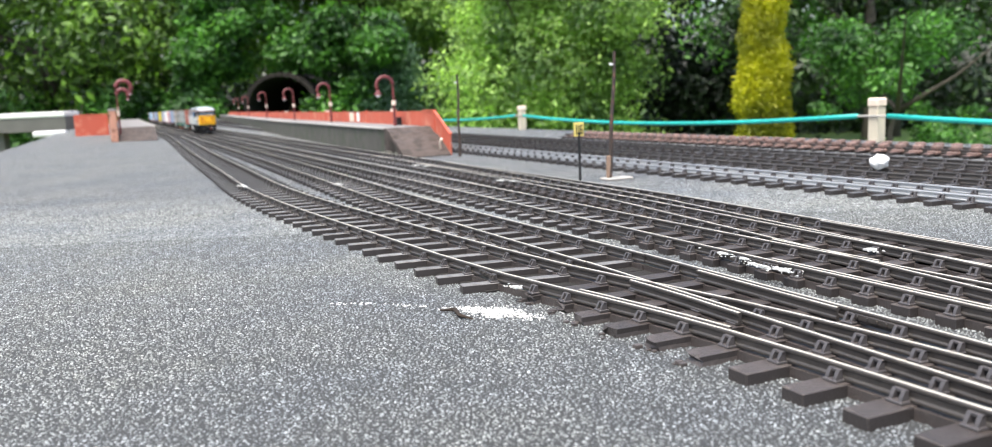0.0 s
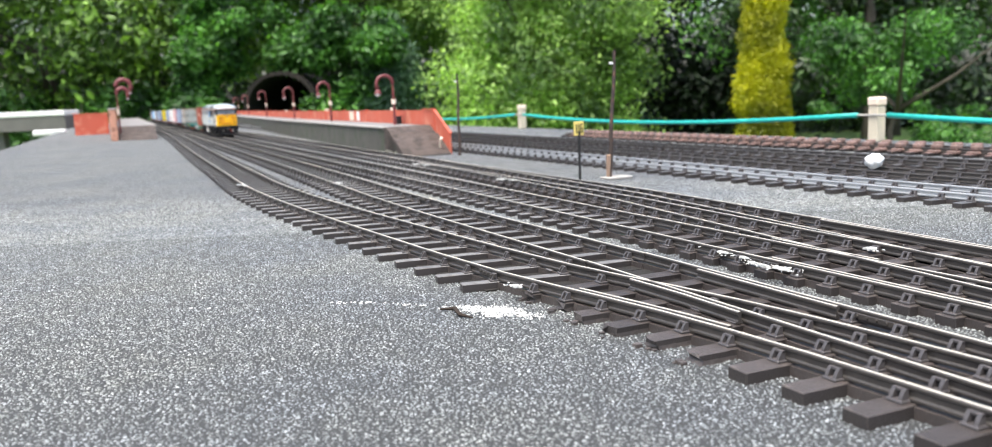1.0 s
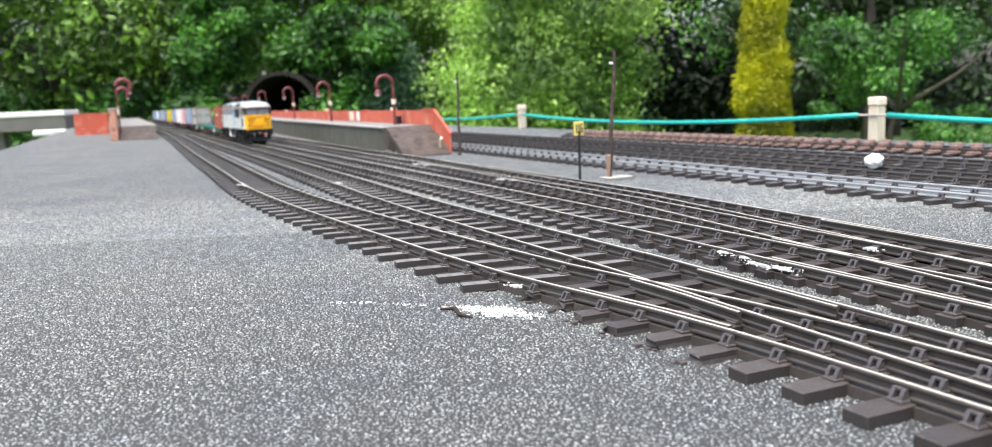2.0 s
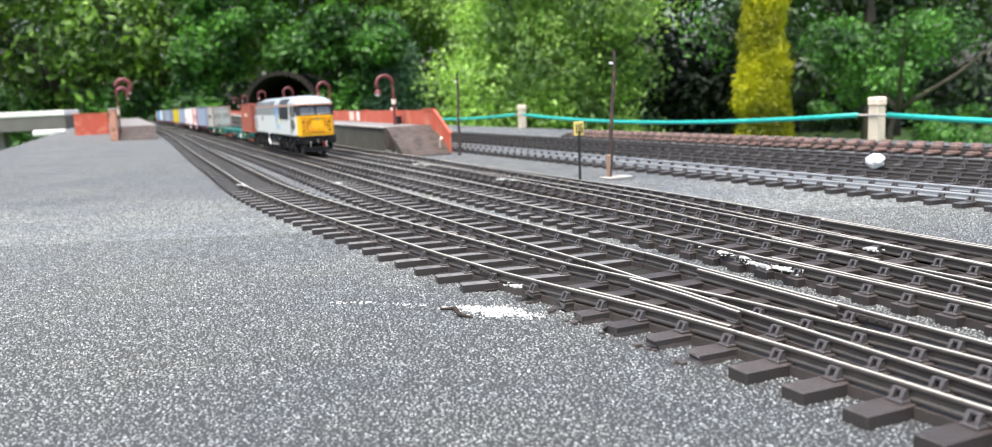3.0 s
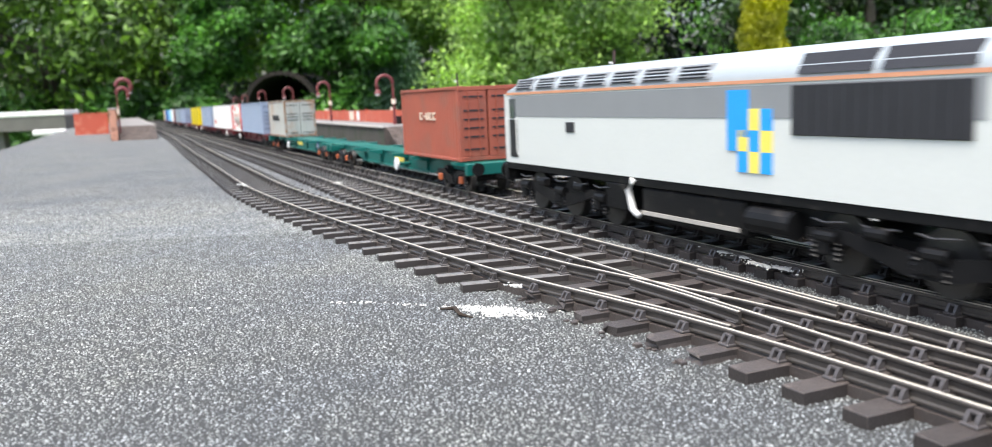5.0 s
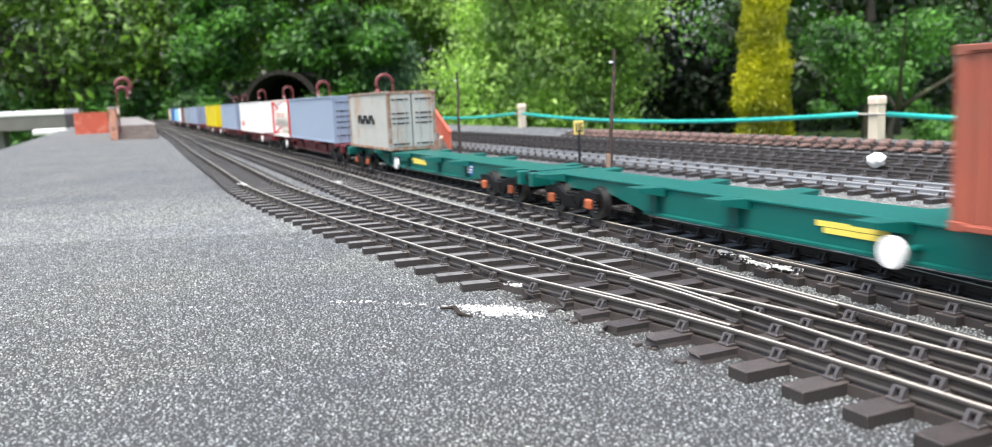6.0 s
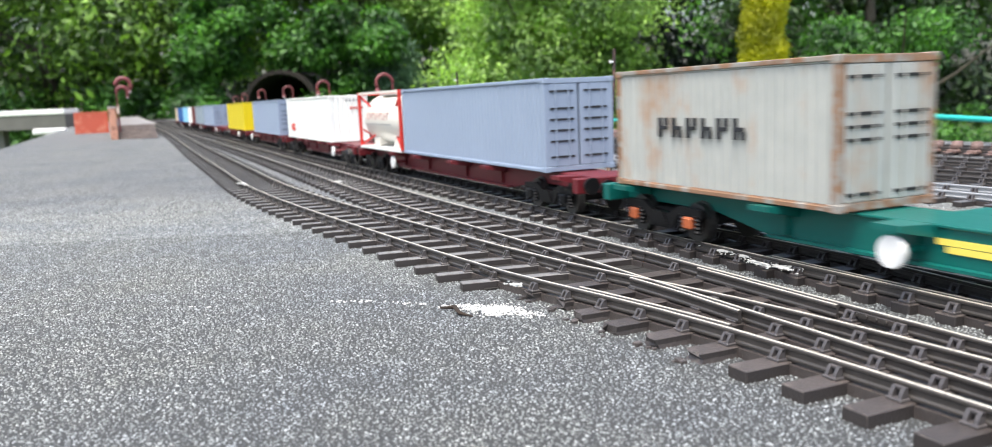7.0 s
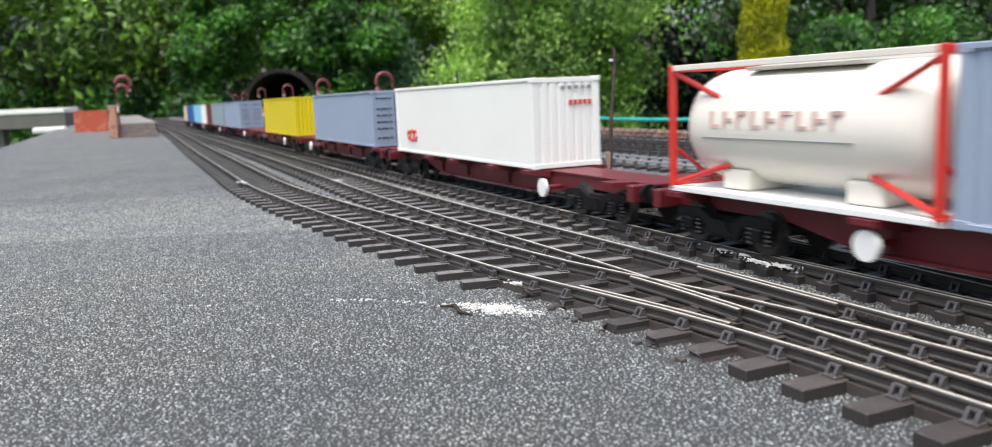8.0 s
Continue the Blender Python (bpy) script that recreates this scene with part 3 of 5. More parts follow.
def swan_lamp(lat, s, z, h, r, label, flip=1, bar=3.0):
    """A swan-neck platform lamp: post, hooked neck, shade and glass."""
    t = thing("platform_lamp", label, "lamp", on_deck(lat, s, z), "platform lamps")
    part("post", cyl(cyl(nb(), (0, 0, 0), (0, 0, h * 0.4), 3.0, 12, 2.4), (0, 0, h * 0.4), (0, 0, h - r), 2.0), MAROON, t)
    arc = [(0, -flip * (r - r * math.cos(a)), h - r + r * math.sin(a)) for a in [math.pi * k / 12 for k in range(15)]]
    part("neck", tube(nb(), arc, bar, 10), MAROON, t, smooth=True)
    y, zz = arc[-1][1], arc[-1][2]
    part("shade", cyl(nb(), (0, y, zz - 9), (0, y, zz + 1), 6.5, 16, 2.0), MAROON, t)
    part("lamp_glass", cyl(nb(), (0, y, zz - 13), (0, y, zz - 9), 3.0, 12, 4.5), WHITE, t, "pale lamp glass")
    part("collar", cyl(nb(), (0, 0, h * 0.42), (0, 0, h * 0.52), 4.2, 12), CREAM, t, "cream collar")
    return t


for s, h in ((1472, 87), (2100, 95), (2742, 99), (3700, 109), (4900, 112), (5900, 114)):
    swan_lamp(pfront(s) + 52, s, 43.6, h, 15, "maroon swan-neck lamp on the platform")
swan_lamp(-2, 3010, 0, 192, 22, "tall maroon swan-neck lamp beside the red fence", -1, 7.0)
swan_lamp(-2, 3540, 41.6, 138, 20, "tall maroon swan-neck lamp beside the red fence", -1, 7.0)
gp = thing("gate_post", "weathered salmon-red post at the fence's end", "post", on_deck(-20, 2950))
part("post_shaft", bx(nb(), -8, 8, -11, 11, 0, 98, 1.5), SALMON, gp)
part("post_cap", bx(nb(), -10, 10, -13, 13, 98.2, 103, 1.2), COPING, gp)
for s, w_, mm_, lab, nm in ((1891, 9, WHITE, "white poster board on the red fence", "poster_board"), (1962, 20, CREAM, "faded pale poster board on the red fence", "poster_board")):
    pb = thing(nm, lab, "poster board", on_deck(pfront(s) + 75, s, 46), "poster boards")
    part("panel", bx(nb(), -w_, w_, -0.9, 0.9, 0, 21, 0.3), mm_, pb)
    part("panel_frame", bx(nb(), -w_ - 1, w_ + 1, -1.4, 1.0, 21.1, 22.6, 0.3), MAROON, pb)
bm = nb()
bx(bm, -7, 7, -5, 5, 0, 13, 1)
bx(bm, -7.6, 7.6, -5.6, 5.6, 13.1, 14.4, 0.4)
solid("platform_box", bm, BLACK, "small black box standing on the platform", "box", on_deck(pfront(1500) + 66, 1500, 43.7))
for k, (dl, ds, r) in enumerate(((0, 0, 7), (-9, -16, 5), (5, -28, 6), (-4, 22, 5), (2, -46, 4.5), (-11, 38, 4), (-6, 62, 5))):
    bm = nb()
    bmesh.ops.create_icosphere(bm, subdivisions=2, radius=r * MM)
    for v in bm.verts:
        v.co *= 1 + 0.4 * noise.noise(v.co * 160 + Vector((k, 0, 0)))
        v.co.z *= 0.75
    solid("rubble_stone", bm, COPING if k % 2 else STONE, "loose pale stone at the platform's foot", "stone", on_deck(384 + dl, 1305 + ds, r * 0.6), "rubble stones")
# white bracket at the fence's end
bm = tube(nb(), [(-6, -5, 0), (-6, -5, 14), (-2, -6, 22), (4, -6, 26)], 2.2, 8)
solid("bracket", bm, CREAM, "cream painted bracket at the fence's end", "bracket", on_deck(458, 1245), smooth=True)

# ---- poles, sign, posts and rope ----
def iron_pole(lat, s, h, lean, foot):
    t = thing("telegraph_pole", "thin rusty iron pole with a small white insulator", "pole", on_deck(lat, s), "poles")
    pts = [(0, lean * k / 8 + 0.6 * math.sin(k * 1.3), h * k / 8) for k in range(9)]
    part("pole_shaft", tube(nb(), pts, [2.3 - 0.1 * k for k in range(9)], 8), RUST, t)
    part("insulator", cyl(cyl(nb(), (0, lean * .9, h * 0.90), (0, lean * .9 - 4.5, h * 0.90), 1.0, 8), (0, lean * .9 - 4, h * 0.895), (0, lean * .9 - 4, h * 0.912), 1.5, 10), WHITE, t, "white insulator")
    if foot:
        part("foot_plate", bx(nb(), -9, 9, -6, 22, 0, 2.5, 0.8), COPING, t, "pale foot plate")
        part("foot_strap", bx(nb(), -1.8, 1.8, -2.6, 2.4, 2.6, 24, 0.5), paint("bare_wood", (0.30, 0.20, 0.14), 0.8), t)
    return t


iron_pole(433, 716, 124, 9, True)
iron_pole(464, 1198, 122, 2, False)
sg = thing("number_sign", "small pale yellow trackside number plate on a black post", "sign", on_deck(407, 728))
part("sign_post", cyl(nb(), (0, 0, 0), (0, 0, 48), 1.4, 8), BLACK, sg)
plate = part("plate", bx(nb(), -0.8, 0.8, -5.4, 5.4, 44, 57.5, 0.4), YELLOWSIGN, sg)
for y0, y1, z0, z1 in ((-3.6, -2.6, 46.5, 55), (-1.0, -0.2, 46.5, 55), (-3.6, -0.2, 46.5, 47.5), (0.9, 1.8, 46.5, 55), (0.9, 4.0, 46.5, 47.5), (3.2, 4.0, 46.5, 51), (0.9, 4.0, 50.4, 51.2), (0.9, 3.8, 54.2, 55)):
    part("numeral_bar", bx(nb(), 0.85, 1.15, y0, y1, z0, z1), BLACK, plate)


def cream_post(s):
    t = thing("boundary_post", "square cream wooden post with a pale cap", "post", on_deck(970, s), "boundary posts")
    part("shaft", bx(nb(), -8.2, 8.2, -8.2, 8.2, 0, 49, 1.0), POSTWOOD, t)
    part("cap", bx(nb(), -9.8, 9.8, -9.8, 9.8, 49.2, 62, 2.4), CREAM, t, "pale cream cap")
    part("wire_eye", cyl(nb(), (-26, -9, 37), (26, -9, 37), 1.6, 8), COPING, t)
    return t


POSTS = [883 + 1155 * k for k in range(-3, 6)]
for s in POSTS:
    cream_post(s)
for s0, s1 in zip(POSTS, POSTS[1:]):
    t = thing("rope_span", "bright turquoise green plastic rope between the posts", "rope", on_deck(970, s0), "rope spans")
    pts = [(-26 - (s1 - s0 - 52) * k / 16, -9, 37 - 60 * (k / 16) * (1 - k / 16)) for k in range(17)]
    part("rope", tube(nb(), pts, 3.6, 8), HOSE, t, smooth=True)

# ---- droppings and litter on the deck ----
def splat(lat, s, z, parts_, label, seed):
    rng = random.Random(seed)
    bm = nb()
    for dl, ds, r, rr in parts_:
        for _ in range(max(1, int(r / 7))):
            x, y = dl + rng.gauss(0, r * 0.3), ds + rng.gauss(0, rr * 0.3)
            ring, hz = [], rng.uniform(0.3, 0.9)
            for k in range(22):
                a = 2 * math.pi * k / 22
                q = 0.45 + 0.75 * abs(noise.noise(Vector((math.cos(a) * 1.7 + seed, math.sin(a) * 1.7, x * 0.37))) * 1.6)
                ring.append((-(y + rr * 0.5 * q * math.sin(a)), x + min(r * 0.5, 9) * q * math.cos(a)))
            loft(bm, [[(u, w, -hz * 0.2) for u, w in ring], [(u * 0.97 - 0.03 * y, w * 0.97 + 0.03 * x, hz) for u, w in ring]])
        for _ in range(max(1, int(r * 4))):
            x, y = dl + rng.gauss(0, r * 0.45), ds + rng.gauss(0, rr * 0.5)
            q = rng.uniform(0.15, 0.6)
            m = Matrix.Translation((-y * MM, x * MM, 0)) @ Matrix.Diagonal((q * rng.uniform(0.8, 1.8) * MM, q * rng.uniform(0.8, 1.8) * MM, 0.35 * MM, 1))
            bmesh.ops.create_icosphere(bm, subdivisions=1, radius=1, matrix=m)
    return solid("bird_dropping", bm, GUANO, label, "dropping", on_deck(lat, s, z), "droppings")


def crust(runs, label, seed):
    """A dried splash that coats single chips: flakes along runs (lat, s, lat, s, width, count)."""
    rng = random.Random(seed)
    bm = nb()
    for l0, s0, l1, s1, wide, count in runs:
        for _ in range(count):
            u = rng.random()
            l = l0 + (l1 - l0) * u + rng.gauss(0, wide)
            s = s0 + (s1 - s0) * u + rng.gauss(0, wide)
            x, y = at(l, s)
            q = rng.uniform(0.25, 0.62) * MM
            m = Matrix.Translation((x, y, rng.uniform(0.1, 0.42) * MM)) @ Matrix.Rotation(rng.uniform(0, 6.28), 4, "Z") @ Matrix.Diagonal((q * rng.uniform(0.8, 1.5), q, 0.4 * MM, 1))
            bmesh.ops.create_icosphere(bm, subdivisions=1, radius=1, matrix=m)
    return solid("bird_dropping", bm, GUANO, label, "dropping", None, "droppings")


crust([(118, 312, 136, 298, 3.2, 260), (112, 318, 124, 312, 1.2, 70), (128, 303, 139, 285, 2.4, 190), (122, 300, 128, 292, 2.0, 70), (126, 306, 134, 300, 1.8, 120)], "dried white bird dropping crusted on the grey felt", 3)
crust([(74, 354, 92, 342, 0.7, 26), (94, 340, 108, 326, 0.8, 18), (20, 380, 28, 372, 1.2, 7)], "thin dried white streak on the grey felt", 5)
splat(143, 316, 6.0, [(0, 0, 4, 6)], "white dropping on the near rail", 6)
splat(107, 871, 8.4, [(0, 0, 5, 30), (-3, 10, 4, 14)], "white dropping on the rail head", 7)
splat(188, 808, 8.4, [(0, 0, 7, 14)], "white dropping on the rail", 8)
splat(255, 318, 7.0, [(0, 0, 4, 12), (-3, -12, 3, 9), (-7, -24, 3, 9), (-8, -34, 3, 9), (-4, -44, 6, 12)], "white dropping smeared along the rail", 9)
splat(325, 985, 8.0, [(0, 0, 8, 10), (2, -30, 6, 8)], "white dropping on the track", 10)
splat(322, 722, 8.0, [(0, 0, 8, 8), (4, -14, 5, 6)], "white dropping on the sleepers", 11)
splat(321, 289, 6.0, [(0, 0, 9, 6)], "white dropping between the rails", 12)
bm = nb()
tube(bm, [(0, 0, 1), (6, 4, 2), (14, 3, 1.4), (20, 6, 1)], [0.4, 1.0, 0.8, 0.3], 6)
solid("twig", bm, BROWN, "small curled brown leaf stalk on the felt", "twig", on_deck(110, 314))
bm = nb()
loft(bm, [[(-5, -2, 0.3), (0, -4, 1.5), (6, -1, 0.6), (1, 3, 2.2)], [(-5, -2, 0.7), (0, -4, 1.9), (6, -1, 1.0), (1, 3, 2.6)]])
solid("fallen_leaf", bm, ORANGE, "curled orange fallen leaf between the rails", "leaf", on_deck(208, 198.5, 1.2))
for lat, s in ((a_line(345) - GA - 1.3, 345), (B_LAT + GA - 1.3, 200), (b_line(640) + GA - 1.3, 640), (C_LAT - GA - 1.3, 292), (C_LAT - GA - 1.3, 720)):
    bm = bx(nb(), -9, 9, -0.35, 0.35, RAIL - 3.3, RAIL - 1.2, 0.2)
    for q in (-6, -2, 2, 6):
        cyl(bm, (q, -0.9, RAIL - 2.2), (q, 0.3, RAIL - 2.2), 0.6, 6)
    solid("fishplate", bm, RAILSIDE, "bolted steel fishplate at a rail joint", "fishplate", on_deck(lat, s), "fishplates")
bm = nb()
bmesh.ops.create_icosphere(bm, subdivisions=3, radius=1, matrix=Matrix.Diagonal((7.4 * MM, 8 * MM, 6.5 * MM, 1)))
for v in bm.verts:
    v.co *= 1 + 0.35 * noise.noise(v.co * 260)
tuft = solid("cotton_tuft", bm, WHITE, "crumpled white tuft caught on the far track", "tuft", on_deck(611, 552, 14), smooth=True)

# ---- what lies round the deck ----
bm = nb()
bx(bm, -1900, 2030, -90, 90, 0, 100, 2)
ln = thing("side_baseboard", "far baseboard with a white painted edge", "baseboard", pose(-4.98, 6.2, -0.008, 0, 0, -4))
part("side_board", bm, BOARD, ln)
part("white_edge", bx(nb(), -1900, 2032, -96, 90, 100.5, 135, 3), WHITE, ln, "white painted top board")
for k in range(3):
    part("support_leg", bx(nb(), -1500 + k * 1500 - 30, -1500 + k * 1500 + 30, -30, 30, -760, -0.5), BOARD, ln)
bm = nb()
bx(bm, -80, 80, -60, 60, 0, 30, 6)
bx(bm, -12, 12, -12, 12, -780, 0)
solid("white_tray", bm, WHITE, "white plastic tray on a stake beside the deck", "tray", pose(-2.42, 4.7, -0.016, 0, 0, 20))


# tunnel portal in the bank
tp = thing("tunnel_portal", "dark arched tunnel mouth in a weathered stone wall", "tunnel", pose(-2.13, 8.75, -0.75))
R, HB = 338, 785


def arch_ring(r):
    return [(r, 0)] + [(r * math.cos(math.pi * k / 16), HB + 60 + 0.92 * r * math.sin(math.pi * k / 16)) for k in range(17)] + [(-r, 0)]


def arch_shell(r0, r1, y0, y1):
    ring = arch_ring(r0) + arch_ring(r1)[::-1]
    return loft(nb(), [[(x, y, z) for x, z in ring] for y in (y0, y1)])


part("portal_wall", arch_shell(R, R * 1.12, 0, 120), BRICK, tp)
for k in range(17):
    a = math.pi * k / 16
    c = Vector((math.cos(a), 0, math.sin(a) * 0.92))
    bm = nb()
    p0, p1 = c * (R - 6), c * (R + 36)
    w = Vector((-c.z, 0, c.x)) * 33
    loft(bm, [[tuple(Vector((q.x, y, q.z + HB + 60))) for q in (p0 - w, p0 + w, p1 + w, p1 - w)] for y in (-18, 100)])
    part("arch_stone", bm, BRICK, tp)
part("tunnel_lining", arch_shell(R * 1.01, R * 1.1, 125, 1500), DARKVOID, tp)
part("tunnel_end", bx(nb(), -R * 1.1, R * 1.1, 1505, 1520, 0, 1300), DARKVOID, tp)


# ---- plants ----
def leaves(name, clumps, count, size, material, parent, seed, flat=0.5, spread=0.24):
    """A crown of many small leaves scattered through uneven clumps (x, y, z, rx, ry, rz), metres."""
    g = np.random.default_rng(seed)
    c = np.array(clumps, float)
    wgt = (c[:, 3] * c[:, 5]) ** 0.9
    idx = g.choice(len(c), count, p=wgt / wgt.sum())
    d = g.normal(size=(count, 3))
    d /= np.linalg.norm(d, axis=1)[:, None]
    rad = np.clip(np.abs(g.normal(0.82, spread, count)), 0.1, 1.6)
    p = c[idx, :3] + d * c[idx, 3:] * rad[:, None]
    nrm = d * flat + g.normal(size=(count, 3)) * 0.6 + np.array([0, 0, 0.5])
    nrm /= np.linalg.norm(nrm, axis=1)[:, None]
    t1 = np.cross(nrm, g.normal(size=(count, 3)))
    t1 /= np.linalg.norm(t1, axis=1)[:, None]
    t2 = np.cross(nrm, t1)
    sz = size * g.uniform(0.6, 1.4, count)[:, None]
    v = np.stack([p - t1 * sz, p + t2 * sz * 0.45 + nrm * sz * 0.12, p + t1 * sz, p - t2 * sz * 0.45 + nrm * sz * 0.12], 1).reshape(-1, 3)
    f = np.arange(count * 4).reshape(-1, 4)
    me = bpy.data.meshes.new(name)
    me.from_pydata(v.tolist(), [], f.tolist())
    me.materials.append(material)
    ob = new(name, me)
    ob.parent = parent
    return ob


def clump_box(seed, n, x0, x1, y0, y1, z0, z1, r0, r1):
    g = random.Random(seed)
    out = []
    for _ in range(n):
        r = g.uniform(r0, r1)
        out.append((g.uniform(x0, x1), g.uniform(y0, y1), g.uniform(z0, z1), r * g.uniform(0.9, 1.3), r, r * g.uniform(0.6, 0.9)))
    return out


def tree(name, label, x, y, height, r, clumps, count, size, material, seed, limbs=6, category="tree", group="", base=-0.8, spread=0.24):
    t = thing(name, label, category, pose(x, y, base), group)
    g = random.Random(seed)
    pts = [(40 * math.sin(k + seed), 30 * math.cos(k * 1.3 + seed), height * 1000 * k / 6) for k in range(7)]
    part("trunk", tube(nb(), pts, [r * 1000 * (1 - 0.12 * k) for k in range(7)], 10), BARK, t, smooth=True)
    for k in range(limbs):
        z = height * 1000 * g.uniform(0.35, 0.9)
        a, L = g.uniform(0, 6.28), g.uniform(400, 1000)
        part("limb", tube(nb(), [(0, 0, z), (L * .5 * math.cos(a), L * .5 * math.sin(a), z + L * .3), (L * math.cos(a), L * math.sin(a), z + L * .7)],
                          [r * 420, r * 280, r * 90], 6), BARK, t)
    leaves("crown", [(cx - x, cy - y, cz - base, *q) for cx, cy, cz, *q in clumps], count, size, material, t, seed, spread=spread)
    return t


tree("laurel_tree", "broad laurel with large glossy mid-green leaves", -5.2, 10.2, 2.6, 0.10, clump_box(11, 85, -10.5, -2.7, 9.3, 11, 0.35, 3.4, 0.3, 0.75), 85000, 0.05, LEAF_LAUREL, 11)
tree("laurel_hedge", "low dark evergreen hedge under the laurel", -6.2, 9.6, 0.9, 0.05, clump_box(12, 60, -9.5, -2.9, 9.0, 10.2, -0.6, 0.25, 0.2, 0.4), 26000, 0.05, LEAF_MID, 12, 3, "hedge")
tree("ivy_bank", "dense ivy-covered bank round the tunnel mouth", -2.2, 9.6, 1.2, 0.05, clump_box(31, 14, -3.1, -2.75, 8.6, 9.2, -0.4, 1.0, 0.16, 0.26) + clump_box(32, 18, -1.72, -1.1, 8.6, 9.4, -0.5, 1.0, 0.16, 0.28) + clump_box(33, 16, -3.0, -1.4, 8.7, 9.3, 0.55, 1.3, 0.16, 0.26), 30000, 0.04, LEAF_MID, 31, 0, "bank")
tree("leafy_tree", "tall leafy tree with soft green foliage", -1.6, 11.5, 3.6, 0.12, clump_box(13, 60, -3.4, 0.3, 10.8, 12.6, 0.4, 4.2, 0.35, 0.8), 80000, 0.042, LEAF_LIGHT, 13, group="garden trees")
cone = [(-1.1 + 0.04 * math.sin(k * 2.1), 9.2, -0.7 + 0.1 * k, *(2 * (0.05 + 0.38 * math.sqrt(max(0, 1 - ((k - 7) / 9.5) ** 2)),)), 0.16) for k in range(17)]
tree("blue_conifer", "dense dark blue-green conifer", -1.1, 9.2, 1.3, 0.06, cone, 36000, 0.02, LEAF_BLUE, 14, 0, spread=0.12)
tree("light_shrub", "feathery light green garden shrub", 0.5, 8.6, 1.5, 0.05, clump_box(15, 70, -0.15, 1.4, 7.9, 9.2, -0.6, 1.6, 0.2, 0.5), 90000, 0.027, LEAF_LIGHT, 15, category="shrub")
tree("dark_tree", "tall tree behind the shrubs, its leaves coloured in deep shade", 2.0, 12.5, 4.5, 0.16, clump_box(16, 44, -0.5, 4.3, 12, 13.5, -0.2, 5.2, 0.4, 0.8), 50000, 0.055, LEAF_DEEP_SHADE, 16, group="garden trees")
gold = [(2.06 + 0.02 * math.sin(k * 1.7), 6.5, -0.75 + 0.12 * k, 0.275 - 0.009 * k + 0.012 * math.sin(k * 1.1), 0.22, 0.17) for k in range(28)]
tree("golden_conifer", "tall narrow conifer with golden yellow foliage", 2.06, 6.5, 2.4, 0.06, gold, 110000, 0.012, LEAF_GOLD, 17, 0, spread=0.09)
tree("right_tree", "tall tree with fresh green leaves and dark trunk", 4.4, 9.8, 4.2, 0.13, clump_box(18, 55, 2.7, 6.8, 9.2, 11, 0.55, 4.6, 0.3, 0.7), 28000, 0.042, LEAF_MID, 18, group="garden trees")
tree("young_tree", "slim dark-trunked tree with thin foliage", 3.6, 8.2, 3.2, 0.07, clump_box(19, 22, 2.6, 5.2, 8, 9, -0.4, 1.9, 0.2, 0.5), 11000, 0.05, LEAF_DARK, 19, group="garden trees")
tree("hedge_bush", "leafy green bush beside the boundary post", 2.85, 6.0, 0.8, 0.04, clump_box(20, 26, 2.3, 3.9, 5.8, 7.2, -0.7, 0.5, 0.08, 0.24), 15000, 0.024, LEAF_MID, 20, 3, "bush")
tree("far_hedge", "mixed hedge closing the garden, its leaves coloured in deep shade", 0.0, 15.5, 3.0, 0.12, clump_box(21, 90, -14, 3.4, 15, 17, -0.6, 3.6, 0.6, 1.2) + clump_box(22, 45, 3.4, 14, 15, 17, -0.6, 0.9, 0.5, 0.9), 40000, 0.11, LEAF_DEEP_SHADE, 21, 4, "hedge")
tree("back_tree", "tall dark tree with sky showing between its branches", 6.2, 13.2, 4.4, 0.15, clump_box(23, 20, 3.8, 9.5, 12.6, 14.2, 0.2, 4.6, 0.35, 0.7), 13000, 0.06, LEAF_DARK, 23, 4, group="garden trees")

# ---- the train ----
SPEED = 590.0                  # mm a second
FRONT0 = 429.0 + 4.5 * SPEED     # loco face at the start, mm along the track
MOVERS = []                    # (thing, distance behind the loco's face, height)

LOCO_GREY = paint("loco_pale_grey", (0.60, 0.625, 0.60), 0.38, fine=500, coarse=25, var=0.05, relief=0.04)
LOCO_MID = paint("loco_mid_grey", (0.23, 0.24, 0.25), 0.4, var=0.06, relief=0.04)
LOCO_ROOF = paint("loco_roof_grey", (0.35, 0.39, 0.42), 0.4, coarse=30, var=0.12, relief=0.05)
AMBER = paint("amber_fittings", (0.62, 0.21, 0.008), 0.4, var=0.12)
LOCO_YELLOW = paint("loco_yellow", (0.86, 0.45, 0.006), 0.35, var=0.06, relief=0.05)
GRILLE = paint("black_grille", (0.02, 0.02, 0.024), 0.55, var=0.3)
BLUE = paint("sector_blue", (0.02, 0.32, 0.80), 0.4, var=0.05)
SYMBOL_YELLOW = paint("sector_yellow", (0.85, 0.68, 0.12), 0.4, var=0.05)
TRIM = paint("orange_cantrail", (0.60, 0.28, 0.16), 0.45, var=0.1)
RED_PIPE = paint("red_pipe", (0.5, 0.03, 0.02), 0.4, var=0.1)
UNDER = paint("underframe_black", (0.006, 0.006, 0.0065), 0.5, var=0.4, dirt=(0.03, 0.027, 0.025), dirt_amount=0.1)
BOGIE = paint("bogie_grey", (0.012, 0.012, 0.013), 0.35, 0.2, var=0.35)
STEEL = paint("wheel_steel", (0.10, 0.097, 0.095), 0.35, 0.8, var=0.2)
for m_ in (UNDER, BOGIE):
    m_.node_tree.nodes["Principled BSDF"].inputs["Specular IOR Level"].default_value = 0.22
GREEN = paint("wagon_green", (0.004, 0.112, 0.094), 0.36, coarse=35, var=0.14, relief=0.06)
WAGON_RED = paint("wagon_maroon", (0.125, 0.012, 0.017), 0.45, coarse=35, var=0.18, relief=0.06)
